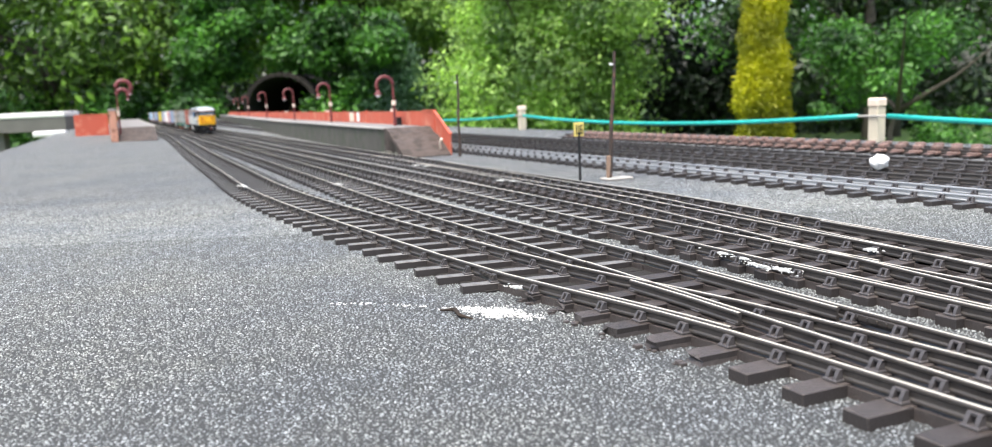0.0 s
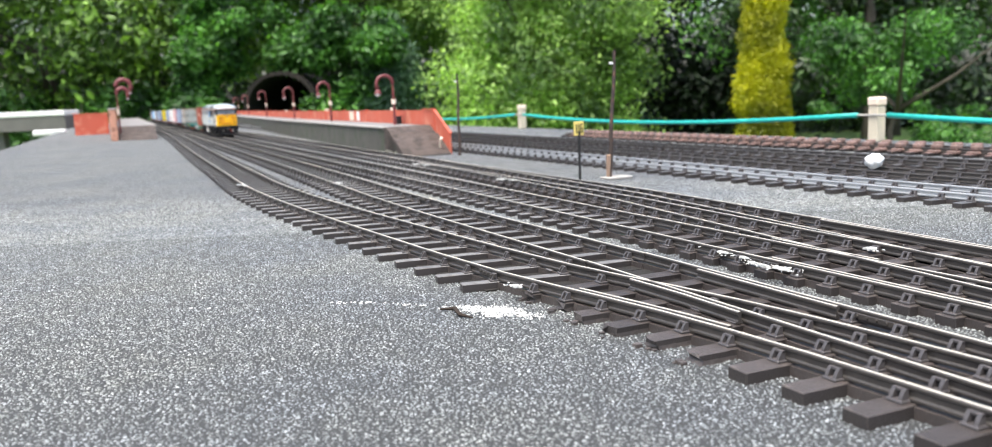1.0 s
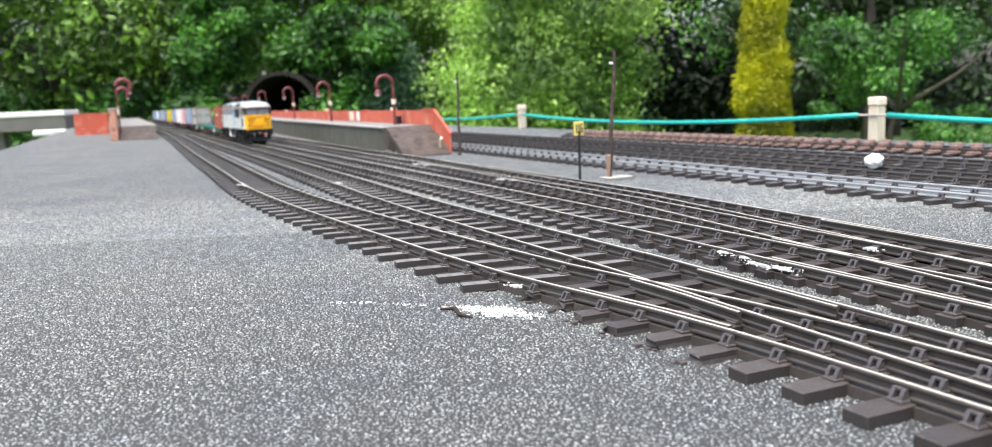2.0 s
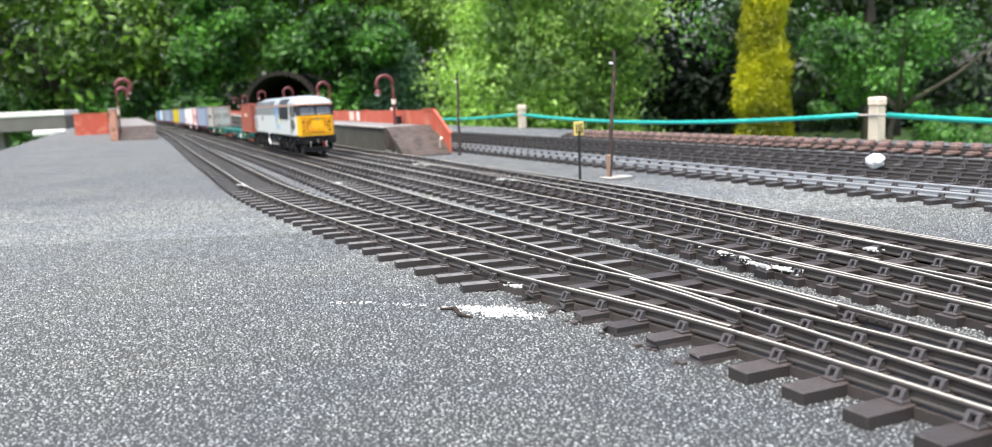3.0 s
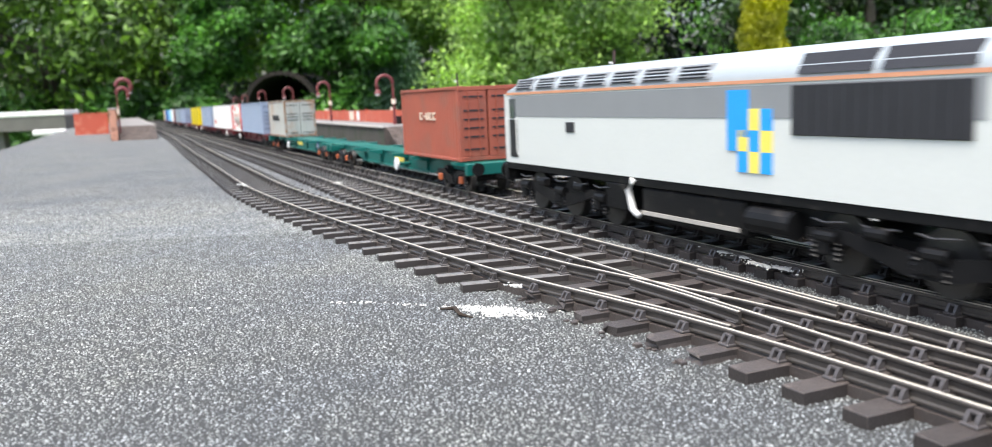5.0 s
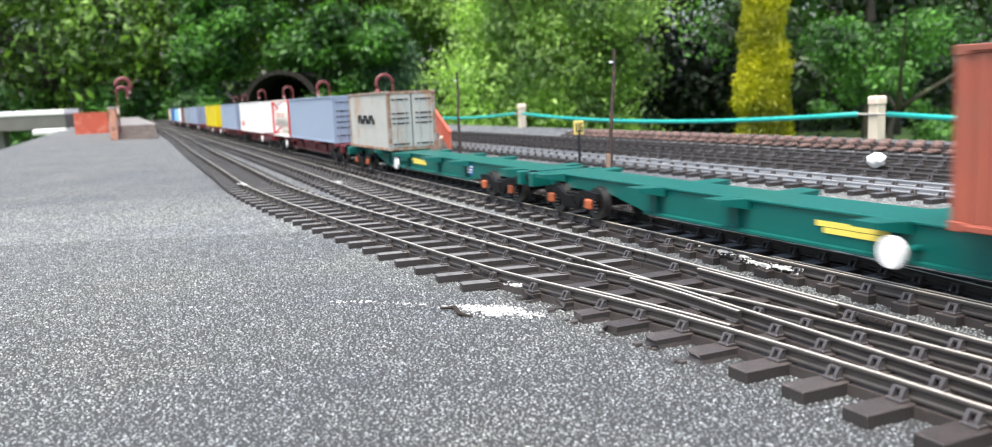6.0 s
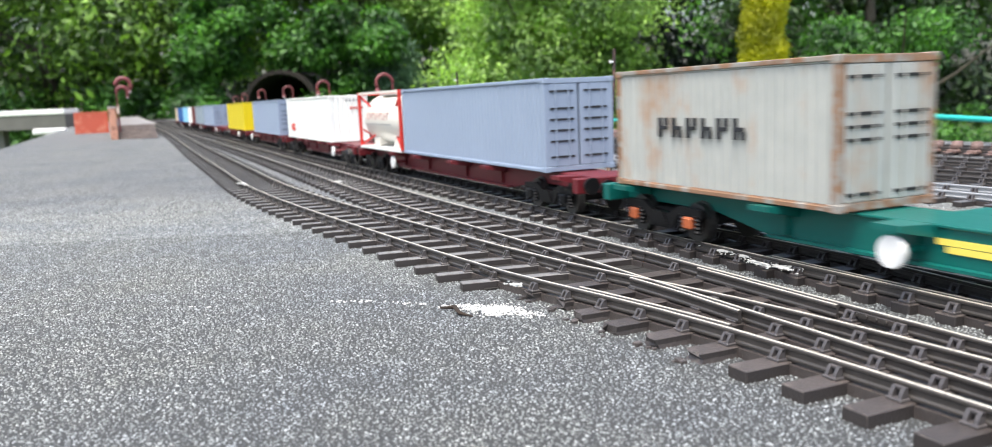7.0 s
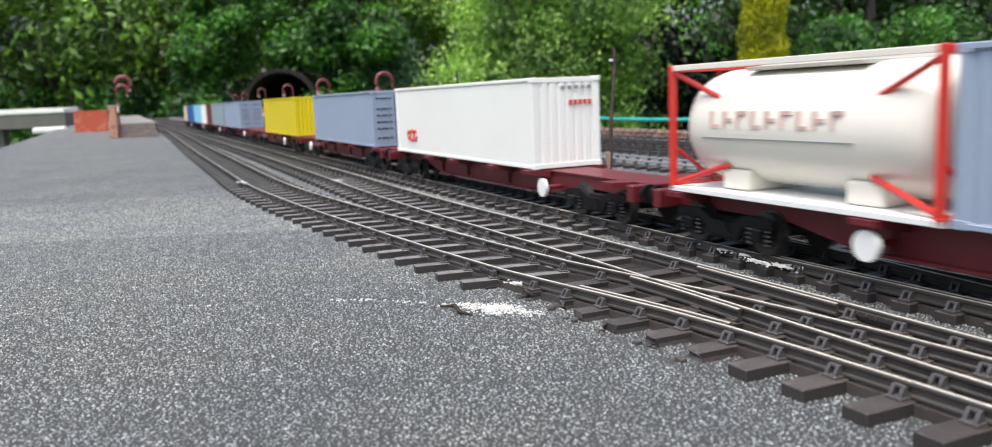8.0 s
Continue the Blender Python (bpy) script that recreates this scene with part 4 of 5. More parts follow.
BOX_RED = paint("container_red", (0.33, 0.085, 0.052), 0.5, coarse=30, var=0.12, dirt=(0.27, 0.09, 0.06), dirt_amount=0.4)
BOX_BLUE = paint("container_blue_grey", (0.27, 0.33, 0.43), 0.5, coarse=20, var=0.06)
BOX_WHITE = paint("container_white", (0.85, 0.85, 0.80), 0.45, coarse=20, var=0.05)
BOX_YELLOW = paint("container_yellow", (0.70, 0.56, 0.005), 0.45, coarse=20, var=0.06)
BOX_GREYGREEN = paint("container_grey_green", (0.26, 0.32, 0.36), 0.5, var=0.08)
BOX_MAROON = paint("container_maroon", (0.14, 0.035, 0.03), 0.5, var=0.1)
BOX_SKY = paint("container_sky_blue", (0.25, 0.55, 0.75), 0.5, var=0.08)
BOX_NAVY = paint("container_blue", (0.03, 0.12, 0.35), 0.5, var=0.1)
BOX_CREAM = paint("container_cream", (0.70, 0.60, 0.38), 0.5, var=0.08)
TANK = paint("tank_ivory", (0.76, 0.72, 0.64), 0.35, coarse=18, var=0.05, relief=0.03)
FRAME_RED = paint("frame_red", (0.60, 0.035, 0.025), 0.4, var=0.1)
RED_INK = paint("red_lettering", (0.60, 0.05, 0.03), 0.5, var=0.2)
FADED_INK = paint("faded_lettering", (0.62, 0.42, 0.38), 0.5, var=0.3)


def rust_grey():
    """Pale grey container paint with rust running down from the top edge and along the base."""
    m, nt, b = nodes_of("container_rusty_grey")
    tc = nt.nodes.new("ShaderNodeTexCoord")
    mp = nt.nodes.new("ShaderNodeMapping")
    mp.inputs["Scale"].default_value = (38, 38, 7)
    nt.links.new(tc.outputs["Object"], mp.inputs[0])
    n1 = nt.nodes.new("ShaderNodeTexNoise")
    n1.inputs["Scale"].default_value, n1.inputs["Detail"].default_value = 1.0, 5
    nt.links.new(mp.outputs[0], n1.inputs["Vector"])
    n2 = noise_tex(nt, 90, 6)
    base = mix(nt, (0.33, 0.34, 0.32), (0.46, 0.465, 0.43), n2.outputs[0])
    f = mix(nt, n1.outputs[0], n2.outputs[0], 0.35)
    col = mix(nt, base, (0.33, 0.17, 0.075), ramp(nt, f, [(0.53, (0, 0, 0)), (0.68, (0.75, 0.75, 0.75))]))
    nt.links.new(col, b.inputs["Base Color"])
    b.inputs["Roughness"].default_value = 0.6
    bump(nt, b, n2.outputs[0], 0.15, 0.0005)
    return m


BOX_RUSTY = rust_grey()
RUST_EDGE = paint("rusty_edge", (0.25, 0.14, 0.08), 0.75, coarse=80, var=0.4, dirt=(0.28, 0.26, 0.23), dirt_amount=0.5)
gm, gnt, gb = nodes_of("cab_glass")
gb.inputs["Base Color"].default_value = (0.05, 0.06, 0.065, 1)
gb.inputs["Roughness"].default_value = 0.08
gb.inputs["Coat Weight"].default_value = 0.6
GLASS = gm
pn = noise_tex(gnt, 60)
gnt.links.new(ramp(gnt, pn.outputs[0], [(0.3, (0.04, 0.05, 0.055)), (0.7, (0.09, 0.10, 0.11))]), gb.inputs["Base Color"])


def mover(t, behind, z=0.0):
    MOVERS.append((t, behind, z))
    return t


def bogie(parent, xc, wheelbase, r, box_mat, frame_h, axles=2, y=24):
    b = part("bogie", bx(nb(), xc - wheelbase / 2 - 8, xc + wheelbase / 2 + 8, -16, 16, r * 0.9, r * 1.5, 1), UNDER, parent)
    xs = [xc + wheelbase * (k / (axles - 1) - 0.5) for k in range(axles)]
    for sgn in (-1, 1):
        bm = nb()
        pts = [(xs[0] - 9, r + 3), (xs[0] - 9, r + 7), (xs[0] + 8, r + 8), (xc - 7, r + 3.5), (xc + 7, r + 3.5), (xs[-1] - 8, r + 8), (xs[-1] + 9, r + 7),
               (xs[-1] + 9, r + 3), (xs[-1] - 9, r + 3), (xc + 9, r - 4.5), (xc - 9, r - 4.5), (xs[0] + 9, r + 3)]
        prism(bm, pts, sgn * y - 1.2, sgn * y + 1.2)
        part("side_frame", bm, BOGIE, b)
        for x in xs:
            part("axle_box", bx(nb(), x - 3.2, x + 3.2, sgn * y - 3.2, sgn * y + 3.2, r - 2.8, r + 3.2, 0.8), box_mat, b)
            for q in (-5.8, 5.8):
                rings = []
                for k in range(10):
                    rr = 2.3 if k % 2 else 1.5
                    rings.append([(x + q + rr * math.cos(a), sgn * y + rr * math.sin(a), r - 5 + k) for a in (math.pi * j / 5 for j in range(10))])
                part("coil_spring", loft(nb(), rings), BOGIE, b)
        prof = []
        for k in range(5):
            prof += [(xc + 7 - k * 0.9, r - 3 + k * 1.4), (xc + 7 - k * 0.9, r - 2 + k * 1.4)]
        part("leaf_spring", prism(nb(), prof + [(2 * xc - px, pz) for px, pz in reversed(prof)], sgn * y - 2.2, sgn * y + 2.2), BOGIE, b)
    for x in xs:
        bm = nb()
        cyl(bm, (x, -19, r), (x, 19, r), 1.8, 8)
        for sgn in (-1, 1):
            cyl(bm, (x, sgn * 14.2, r), (x, sgn * 17.6, r), r, 24)
            cyl(bm, (x, sgn * 13.2, r), (x, sgn * 14.2, r), r + 1.0, 24)
        part("wheelset", bm, STEEL, b, "worn steel wheels")
    return b


# locomotive
loco = mover(thing("diesel_locomotive", "pale grey diesel locomotive with yellow front and black underframe", "locomotive"), -13)
L = 420.0
W2 = 29.8


def section(x, w, z0, zc, zr, inset=0.0):
    """Ring across the body: side to cantrail zc, rounded roof to zr."""
    pts = [(x, -w, z0), (x, -w, zc)]
    for k in range(1, 12):
        a = math.pi * k / 12
        pts.append((x, -w * math.cos(a) * (1 - inset), zc + (zr - zc) * math.sin(a) ** 0.8))
    return pts + [(x, w, zc), (x, w, z0)]


def half_side(x, w, z0, z1):
    return [(x, -w, z0), (x, -w, z1), (x, w, z1), (x, w, z0)]


body = part("body", loft(nb(), [half_side(-1.5, 25.5, 31, 58), half_side(-5.2, 27.9, 31, 59.5), half_side(-14, W2, 31, 77), half_side(-L + 6, W2, 31, 77), half_side(-L + 1, 28.5, 31, 77)]), LOCO_GREY, loco)
part("roof", loft(nb(), [section(1, 24.6, 77.2, 77.7, 79.5), section(-5, 26.8, 77.2, 78, 83.5), section(-13, 29, 77.2, 78, 87.3), section(-24, W2, 77.2, 78, 90), section(-60, W2, 77.2, 78, 91.5), section(-L + 60, W2, 77.2, 78, 91.5),
                         section(-L + 22, W2, 77.2, 78, 89), section(-L + 4, 28, 77.2, 77.7, 82)]), LOCO_ROOF, loco, "blue-grey rounded roof", True)
part("grey_band", bx(nb(), -L + 14, -58, -W2 - 0.25, W2 + 0.25, 62, 75.5), LOCO_MID, body, "mid grey upper band")
part("cantrail_stripe", loft(nb(), [half_side(1.8, 24.9, 76.4, 77.9), half_side(-5, 27.4, 76.4, 77.9), half_side(-14, W2 + 0.5, 76.4, 77.9), half_side(-L + 8, W2 + 0.5, 76.4, 77.9)]), TRIM, loco, "thin orange cantrail stripe")
nose = part("nose", loft(nb(), [[(1.5, -24.6, 30), (1.5, -24.6, 59), (1.5, 24.6, 59), (1.5, 24.6, 30)], [(-1.2, -26.6, 30), (-1.2, -26.6, 59.5), (-1.2, 26.6, 59.5), (-1.2, 26.6, 30)],
                                [(-5, -28.0, 30.5), (-5, -28.0, 59.5), (-5, 28.0, 59.5), (-5, 28.0, 30.5)]]), LOCO_YELLOW, loco, "bright yellow warning panel")
part("nose_ledge", bx(nb(), -0.5, 2.4, -25, 25, 58.6, 60.4, 0.4), LOCO_YELLOW, nose)
part("nose_door", bx(nb(), 1.2, 2.6, -7, 12, 37, 55, 0.5), LOCO_YELLOW, nose)
part("nose_door_panel", bx(nb(), 2.4, 3.2, -4, 9, 40, 50, 0.4), LOCO_YELLOW, nose)
for y0 in (-22.6, 16.6):
    for k in range(3):
        part("lamp_housing", cyl(nb(), (1, y0 + 3, 38 + k * 6.5), (3.4, y0 + 3, 38 + k * 6.5), 2.6, 12), LOCO_YELLOW, nose)
        part("lamp_lens", cyl(nb(), (3.3, y0 + 3, 38 + k * 6.5), (3.8, y0 + 3, 38 + k * 6.5), 1.7, 12), (BLACK, AMBER, BLACK)[k], nose)
part("headlight", cyl(nb(), (1, 2, 55.5), (3.2, 2, 55.5), 1.9, 14), COPING, nose, "pale headlight")
bm = tube(nb(), [(3, -15, 55), (4.2, -15, 50), (4.2, -14.5, 40), (4.2, -11, 35), (4.2, -8, 38), (4.2, -8, 46)], 0.9, 8)
part("brake_hose", bm, AMBER, nose, "amber air hose", smooth=True)
for y0, y1, z0, z1 in ((-16, -10, 50, 57), (13, 18.5, 46, 57)):
    vb = part("vent_box", bx(nb(), 1.2, 3.6, y0, y1, z0, z1, 0.4), AMBER, nose, "amber slatted box")
    for k in range(3):
        part("slat", bx(nb(), 3.5, 4.3, y0 + 0.5, y1 - 0.5, z0 + 1 + k * (z1 - z0) / 3.2, z0 + 2.1 + k * (z1 - z0) / 3.2), LOCO_YELLOW, vb)
# Shadow under the nose door, painted as an amber strip.
part("door_shadow_strip", bx(nb(), 1.2, 3.4, -7.5, 12.5, 35.2, 36.6, 0.2), AMBER, nose)
part("top_bar", bx(nb(), 1.0, 4.0, -23, 23, 56.9, 58.3, 0.3), LOCO_YELLOW, nose)
for y0, y1 in ((11, 24), (-24, -11)):
    bm = tube(nb(), [(3.5, y0 + 2, 34), (4, y0 + 2, 36), (4, y1 - 2, 36), (3.5, y1 - 2, 34)], 0.6, 6)
    part("handrail", bm, LOCO_YELLOW, nose)
# cab glazing
part("screen_surround", loft(nb(), [[(1.9, -24.4, 60.6), (1.9, 24.4, 60.6), (-3.2, 24.2, 76.3), (-3.2, -24.2, 76.3)], [(-7, -28.5, 60.6), (-7, 28.5, 60.6), (-12, 29.9, 76.3), (-12, -29.9, 76.3)]]), BLACK, loco, "black windscreen surround")
for y0, y1 in ((-22.4, -1.8), (1.8, 22.4)):
    ws = part("windscreen", loft(nb(), [[(2.3, y0, 62.5), (2.3, y1, 62.5), (-2.2, y1 * 0.97, 75), (-2.2, y0 * 0.97, 75)], [(1.0, y0, 62.5), (1.0, y1, 62.5), (-3.5, y1 * 0.97, 75), (-3.5, y0 * 0.97, 75)]]), GLASS, loco)
    part("window_seal", tube(nb(), [(2.4, y0, 62.4), (2.4, y1, 62.4)], 0.6, 6), COPING, ws)
    part("wiper", tube(nb(), [(2.6, (y0 + y1) / 2, 62), (0.6, (y0 + y1) / 2 + 4, 72)], 0.35, 6), BLACK, ws)
for sgn in (-1, 1):
    y = sgn * (W2 + 0.15)
    part("cab_window_surround", bx(nb(), -46, -10, y - 0.3, y + 0.3, 59.8, 75.6), BLACK, loco)
    cw = part("cab_side_window", bx(nb(), -29, -12, y - 0.5, y + 0.5, 61.5, 74.5, 0.2), GLASS, loco)
    part("window_frame", tube(nb(), [(-22, y + sgn * .6, 61.5), (-22, y + sgn * .6, 74.5)], 0.4, 6), COPING, cw)
    for x in (-41, -L + 18):
        cd = part("cab_door", bx(nb(), x - 5.5, x + 5.5, y - 0.4, y + 0.4, 35, 60), BLACK, loco, "recessed black cab doorway")
        part("door_window", bx(nb(), x - 4.5, x + 4.5, y - 0.7, y + 0.7, 61, 74, 0.2), GLASS, cd)
        for q in (-8, 8):
            part("door_handrail", tube(nb(), [(x + q, y + sgn * 1.2, 37), (x + q, y + sgn * 1.8, 40), (x + q, y + sgn * 1.8, 60), (x + q, y + sgn * 1.2, 62)], 0.35, 6), WHITE, cd)
    gr = part("side_grille", bx(nb(), -141, -62, y - 0.7, y + 0.7, 55.5, 75, 0.3), GRILLE, loco, "black louvred side grille")
    for k in range(12):
        part("louvre", bx(nb(), -137 + k * 6.25, -136 + k * 6.25, y - 1.0, y + 1.0, 56, 74.5), GRILLE, gr)
    part("small_vent", bx(nb(), -L + 92, -L + 102, y - 0.5, y + 0.5, 53, 59, 0.2), GRILLE, loco)
    for x0, x1, z0, z1, mm_ in ((-166, -152, 54, 74, BLUE), (-152, -145, 57, 66, SYMBOL_YELLOW), (-145, -138, 57, 66, BLUE), (-166, -159, 48, 54, BLUE), (-159, -152, 48, 57, SYMBOL_YELLOW), (-152, -145, 48, 57, BLUE),
                                (-145, -138, 48, 57, SYMBOL_YELLOW), (-159, -152, 39, 48, BLUE), (-152, -145, 39, 48, SYMBOL_YELLOW), (-145, -138, 39, 48, BLUE)):
        part("sector_tile", bx(nb(), x0 - 14, x1 - 14, y - 0.45, y + 0.45, z0, z1), mm_, body)
    bm = nb()
    prism(bm, [(-23, 38), (-11.5, 47), (-23, 56.5), (-34.5, 47)], y - 0.45, y + 0.45)
    dia = part("depot_diamond", bm, BLACK, loco, "black diamond badge")
    part("badge_bar", bx(nb(), -30, -16, y - 0.6, y + 0.6, 45.8, 48.2), COPING, dia)
    # roof-side openings
    for k in range(7):
        x = -L + 22 + k * 30
        part("roof_louvre", loft(nb(), [[(x, sgn * 30.3, 79.5), (x + 26, sgn * 30.3, 79.5), (x + 26, sgn * 26.6, 86.3), (x, sgn * 26.6, 86.3)], [(x, sgn * 28, 79.5), (x + 26, sgn * 28, 79.5), (x + 26, sgn * 25, 86), (x, sgn * 25, 86)]]), LOCO_MID, loco)
        for q in range(4):
            part("louvre_slot", tube(nb(), [(x + 3, sgn * (30.2 - 0.95 * q), 80.3 + 1.6 * q), (x + 23, sgn * (30.2 - 0.95 * q), 80.3 + 1.6 * q)], 0.45, 6), GRILLE, loco)
    for k in range(2):
        x = -138 + k * 40
        part("roof_grille", loft(nb(), [[(x, sgn * 30.5, 79.2), (x + 36, sgn * 30.5, 79.2), (x + 36, sgn * 26.4, 87), (x, sgn * 26.4, 87)], [(x, sgn * 28, 79.2), (x + 36, sgn * 28, 79.2), (x + 36, sgn * 25, 87), (x, sgn * 25, 87)]]), GRILLE, loco, "black mesh roof grille")
part("solebar", bx(nb(), -L + 3, -1, -29, 29, 26.5, 31, 0.5), UNDER, loco)
tank_ = part("fuel_tank", bx(nb(), -L / 2 - 42, -L / 2 + 38, -28, 28, 9, 27, 2), UNDER, loco)
part("tank_pipe", bx(nb(), -L / 2 - 40, -L / 2 + 36, -29, -28.2, 12, 14), COPING, tank_)
part("white_downpipe", tube(nb(), [(-L / 2 - 46, -30, 30), (-L / 2 - 50, -30.5, 24), (-L / 2 - 46, -30.5, 14), (-L / 2 - 41, -30, 11)], 1.7, 8), WHITE, loco, smooth=True)
part("battery_box", bx(nb(), -L / 2 - 76, -L / 2 - 54, -29, 29, 12, 27, 1), UNDER, loco)
part("air_tank", cyl(nb(), (-L / 2 + 44, -27, 19), (-L / 2 + 70, -27, 19), 6, 14), UNDER, loco)
for xc in (-78, -L + 78):
    b = bogie(loco, xc, 94, 12.5, UNDER, 14, 3, 27)
    for k in range(5):
        part("brake_cylinder", cyl(nb(), (xc - 50 + k * 24, -28.5, 17 + (k % 2) * 4), (xc - 40 + k * 24, -28.5, 17 + (k % 2) * 4), 2.6, 10), UNDER, b)
        part("pipe_run", tube(nb(), [(xc - 52 + k * 24, -29, 23.5), (xc - 46 + k * 24, -29.5, 22.5), (xc - 36 + k * 24, -29, 23.5)], 0.5, 6), STEEL, b)
for x, sg_ in ((0, 1), (-L, -1)):
    bb = part("buffer_beam", bx(nb(), x - 2.5, x + 2.5, -29, 29, 18, 30, 1), UNDER, loco)
    for y in (-20, 20):
        bf = part("buffer", cyl(cyl(nb(), (x, y, 24), (x + sg_ * 8, y, 24), 3.4, 14), (x + sg_ * 8, y, 24), (x + sg_ * 13, y, 24), 2.3, 14), UNDER, loco)
        part("buffer_head", cyl(nb(), (x + sg_ * 12.5, y, 24), (x + sg_ * 14.2, y, 24), 6.2, 20), UNDER, bf)
    part("coupling_hook", tube(nb(), [(x, 0, 23), (x + sg_ * 7, 0, 23.5), (x + sg_ * 9, 0, 20), (x + sg_ * 7, 0, 17)], 1.2, 8), STEEL, bb)
    for y in (-11, 9, 13):
        part("air_pipe", tube(nb(), [(x + 2.5 * sg_, y, 21), (x + 5 * sg_, y, 19), (x + 4 * sg_, y, 13)], 0.7, 8), {-11: COPING, 9: RED_PIPE, 13: WHITE}[y], bb)
part("snow_plough", loft(nb(), [[(1, -18, 6), (1, 18, 6), (0, 22, 14), (0, -22, 14)], [(-2, -18, 6), (-2, 18, 6), (-2, 22, 14), (-2, -22, 14)]]), UNDER, loco)
part("horn", cyl(nb(), (-52, 0, 90), (-52, 0, 97), 1.2, 8), UNDER, loco)


def wagon(front, length, material, axle_mat, label, disc, belly=9.0, plates=False):
    """A skeletal wagon: a fish-bellied spine, narrow over the bogies, with outriggers, headstocks and two bogies."""
    t = mover(thing("container_wagon", label, "wagon", group="container wagons"), front)
    top = part("top_plate", bx(nb(), -length + 4, -4, -14.5, 14.5, 23.2, 24.5, 0.3), material, t)
    for sgn in (-1, 1):
        bm = nb()
        prism(bm, [(-4, 23.1), (-length + 4, 23.1), (-length + 4, 16), (-length + 84, 16), (-length + 122, belly), (-122, belly), (-84, 16), (-4, 16)], sgn * 12.4 - 1.0, sgn * 12.4 + 1.0)
        s_ = part("spine_side", bm, material, t)
        part("lower_flange", bx(nb(), -length + 124, -124, sgn * 13.5, sgn * 17.0, belly, belly + 1.2), material, s_)
        for k in range(6):
            x = -24 - (length - 48) * k / 5
            if k in (1, 4):
                x += 22 if k == 4 else -22
            bm = nb()
            prism(bm, [(x - 1.2, 11 if 110 < -x < length - 110 else 17.5), (x - 1.2, 23), (x + 1.2, 23), (x + 1.2, 11 if 110 < -x < length - 110 else 17.5)], sgn * 13.5, sgn * 15.5)
            part("web_plate", bm, material, s_)
            loft(bm := nb(), [[(x - 8, sgn * 14.6, 19.5), (x + 8, sgn * 14.6, 19.5), (x + 8, sgn * 14.6, 24.4), (x - 8, sgn * 14.6, 24.4)],
                              [(x - 6, sgn * 30, 22.6), (x + 6, sgn * 30, 22.6), (x + 6, sgn * 30, 24.9), (x - 6, sgn * 30, 24.9)]])
            part("outrigger", bm, material, s_)
        dk = part("brake_wheel", cyl(nb(), (-disc, sgn * 26.5, 15.0), (-disc, sgn * 28.5, 15.0), 5.9, 28), WHITE, t, "round white brake wheel")
        part("brake_shaft", cyl(nb(), (-disc, sgn * 13.5, 15.0), (-disc, sgn * 26.4, 15.0), 1.5, 10), material, dk)
    for x in (-5, -length + 5):
        e = part("headstock", bx(nb(), x - 3, x + 3, -27, 27, 15, 24.4, 0.6), material, t)
        sg_ = 1 if x > -50 else -1
        for y in (-20, 20):
            part("buffer", cyl(cyl(nb(), (x, y, 20), (x + sg_ * 8, y, 20), 2.8, 12), (x + sg_ * 8, y, 20), (x + sg_ * 9.5, y, 20), 5.2, 16), UNDER, e)
        if plates:
            part("end_lamp_plate", bx(nb(), x - 2.6, x + 2.6, -25.8, -24.8, 18, 22), CREAM, e, "pale end marker plate")
        part("coupler", bx(nb(), x, x + sg_ * 12, -2, 2, 12, 15), UNDER, e)
    for xc in (-51, -length + 51):
        bogie(t, xc, 48, 9.6, axle_mat, 12, y=21)
    return t


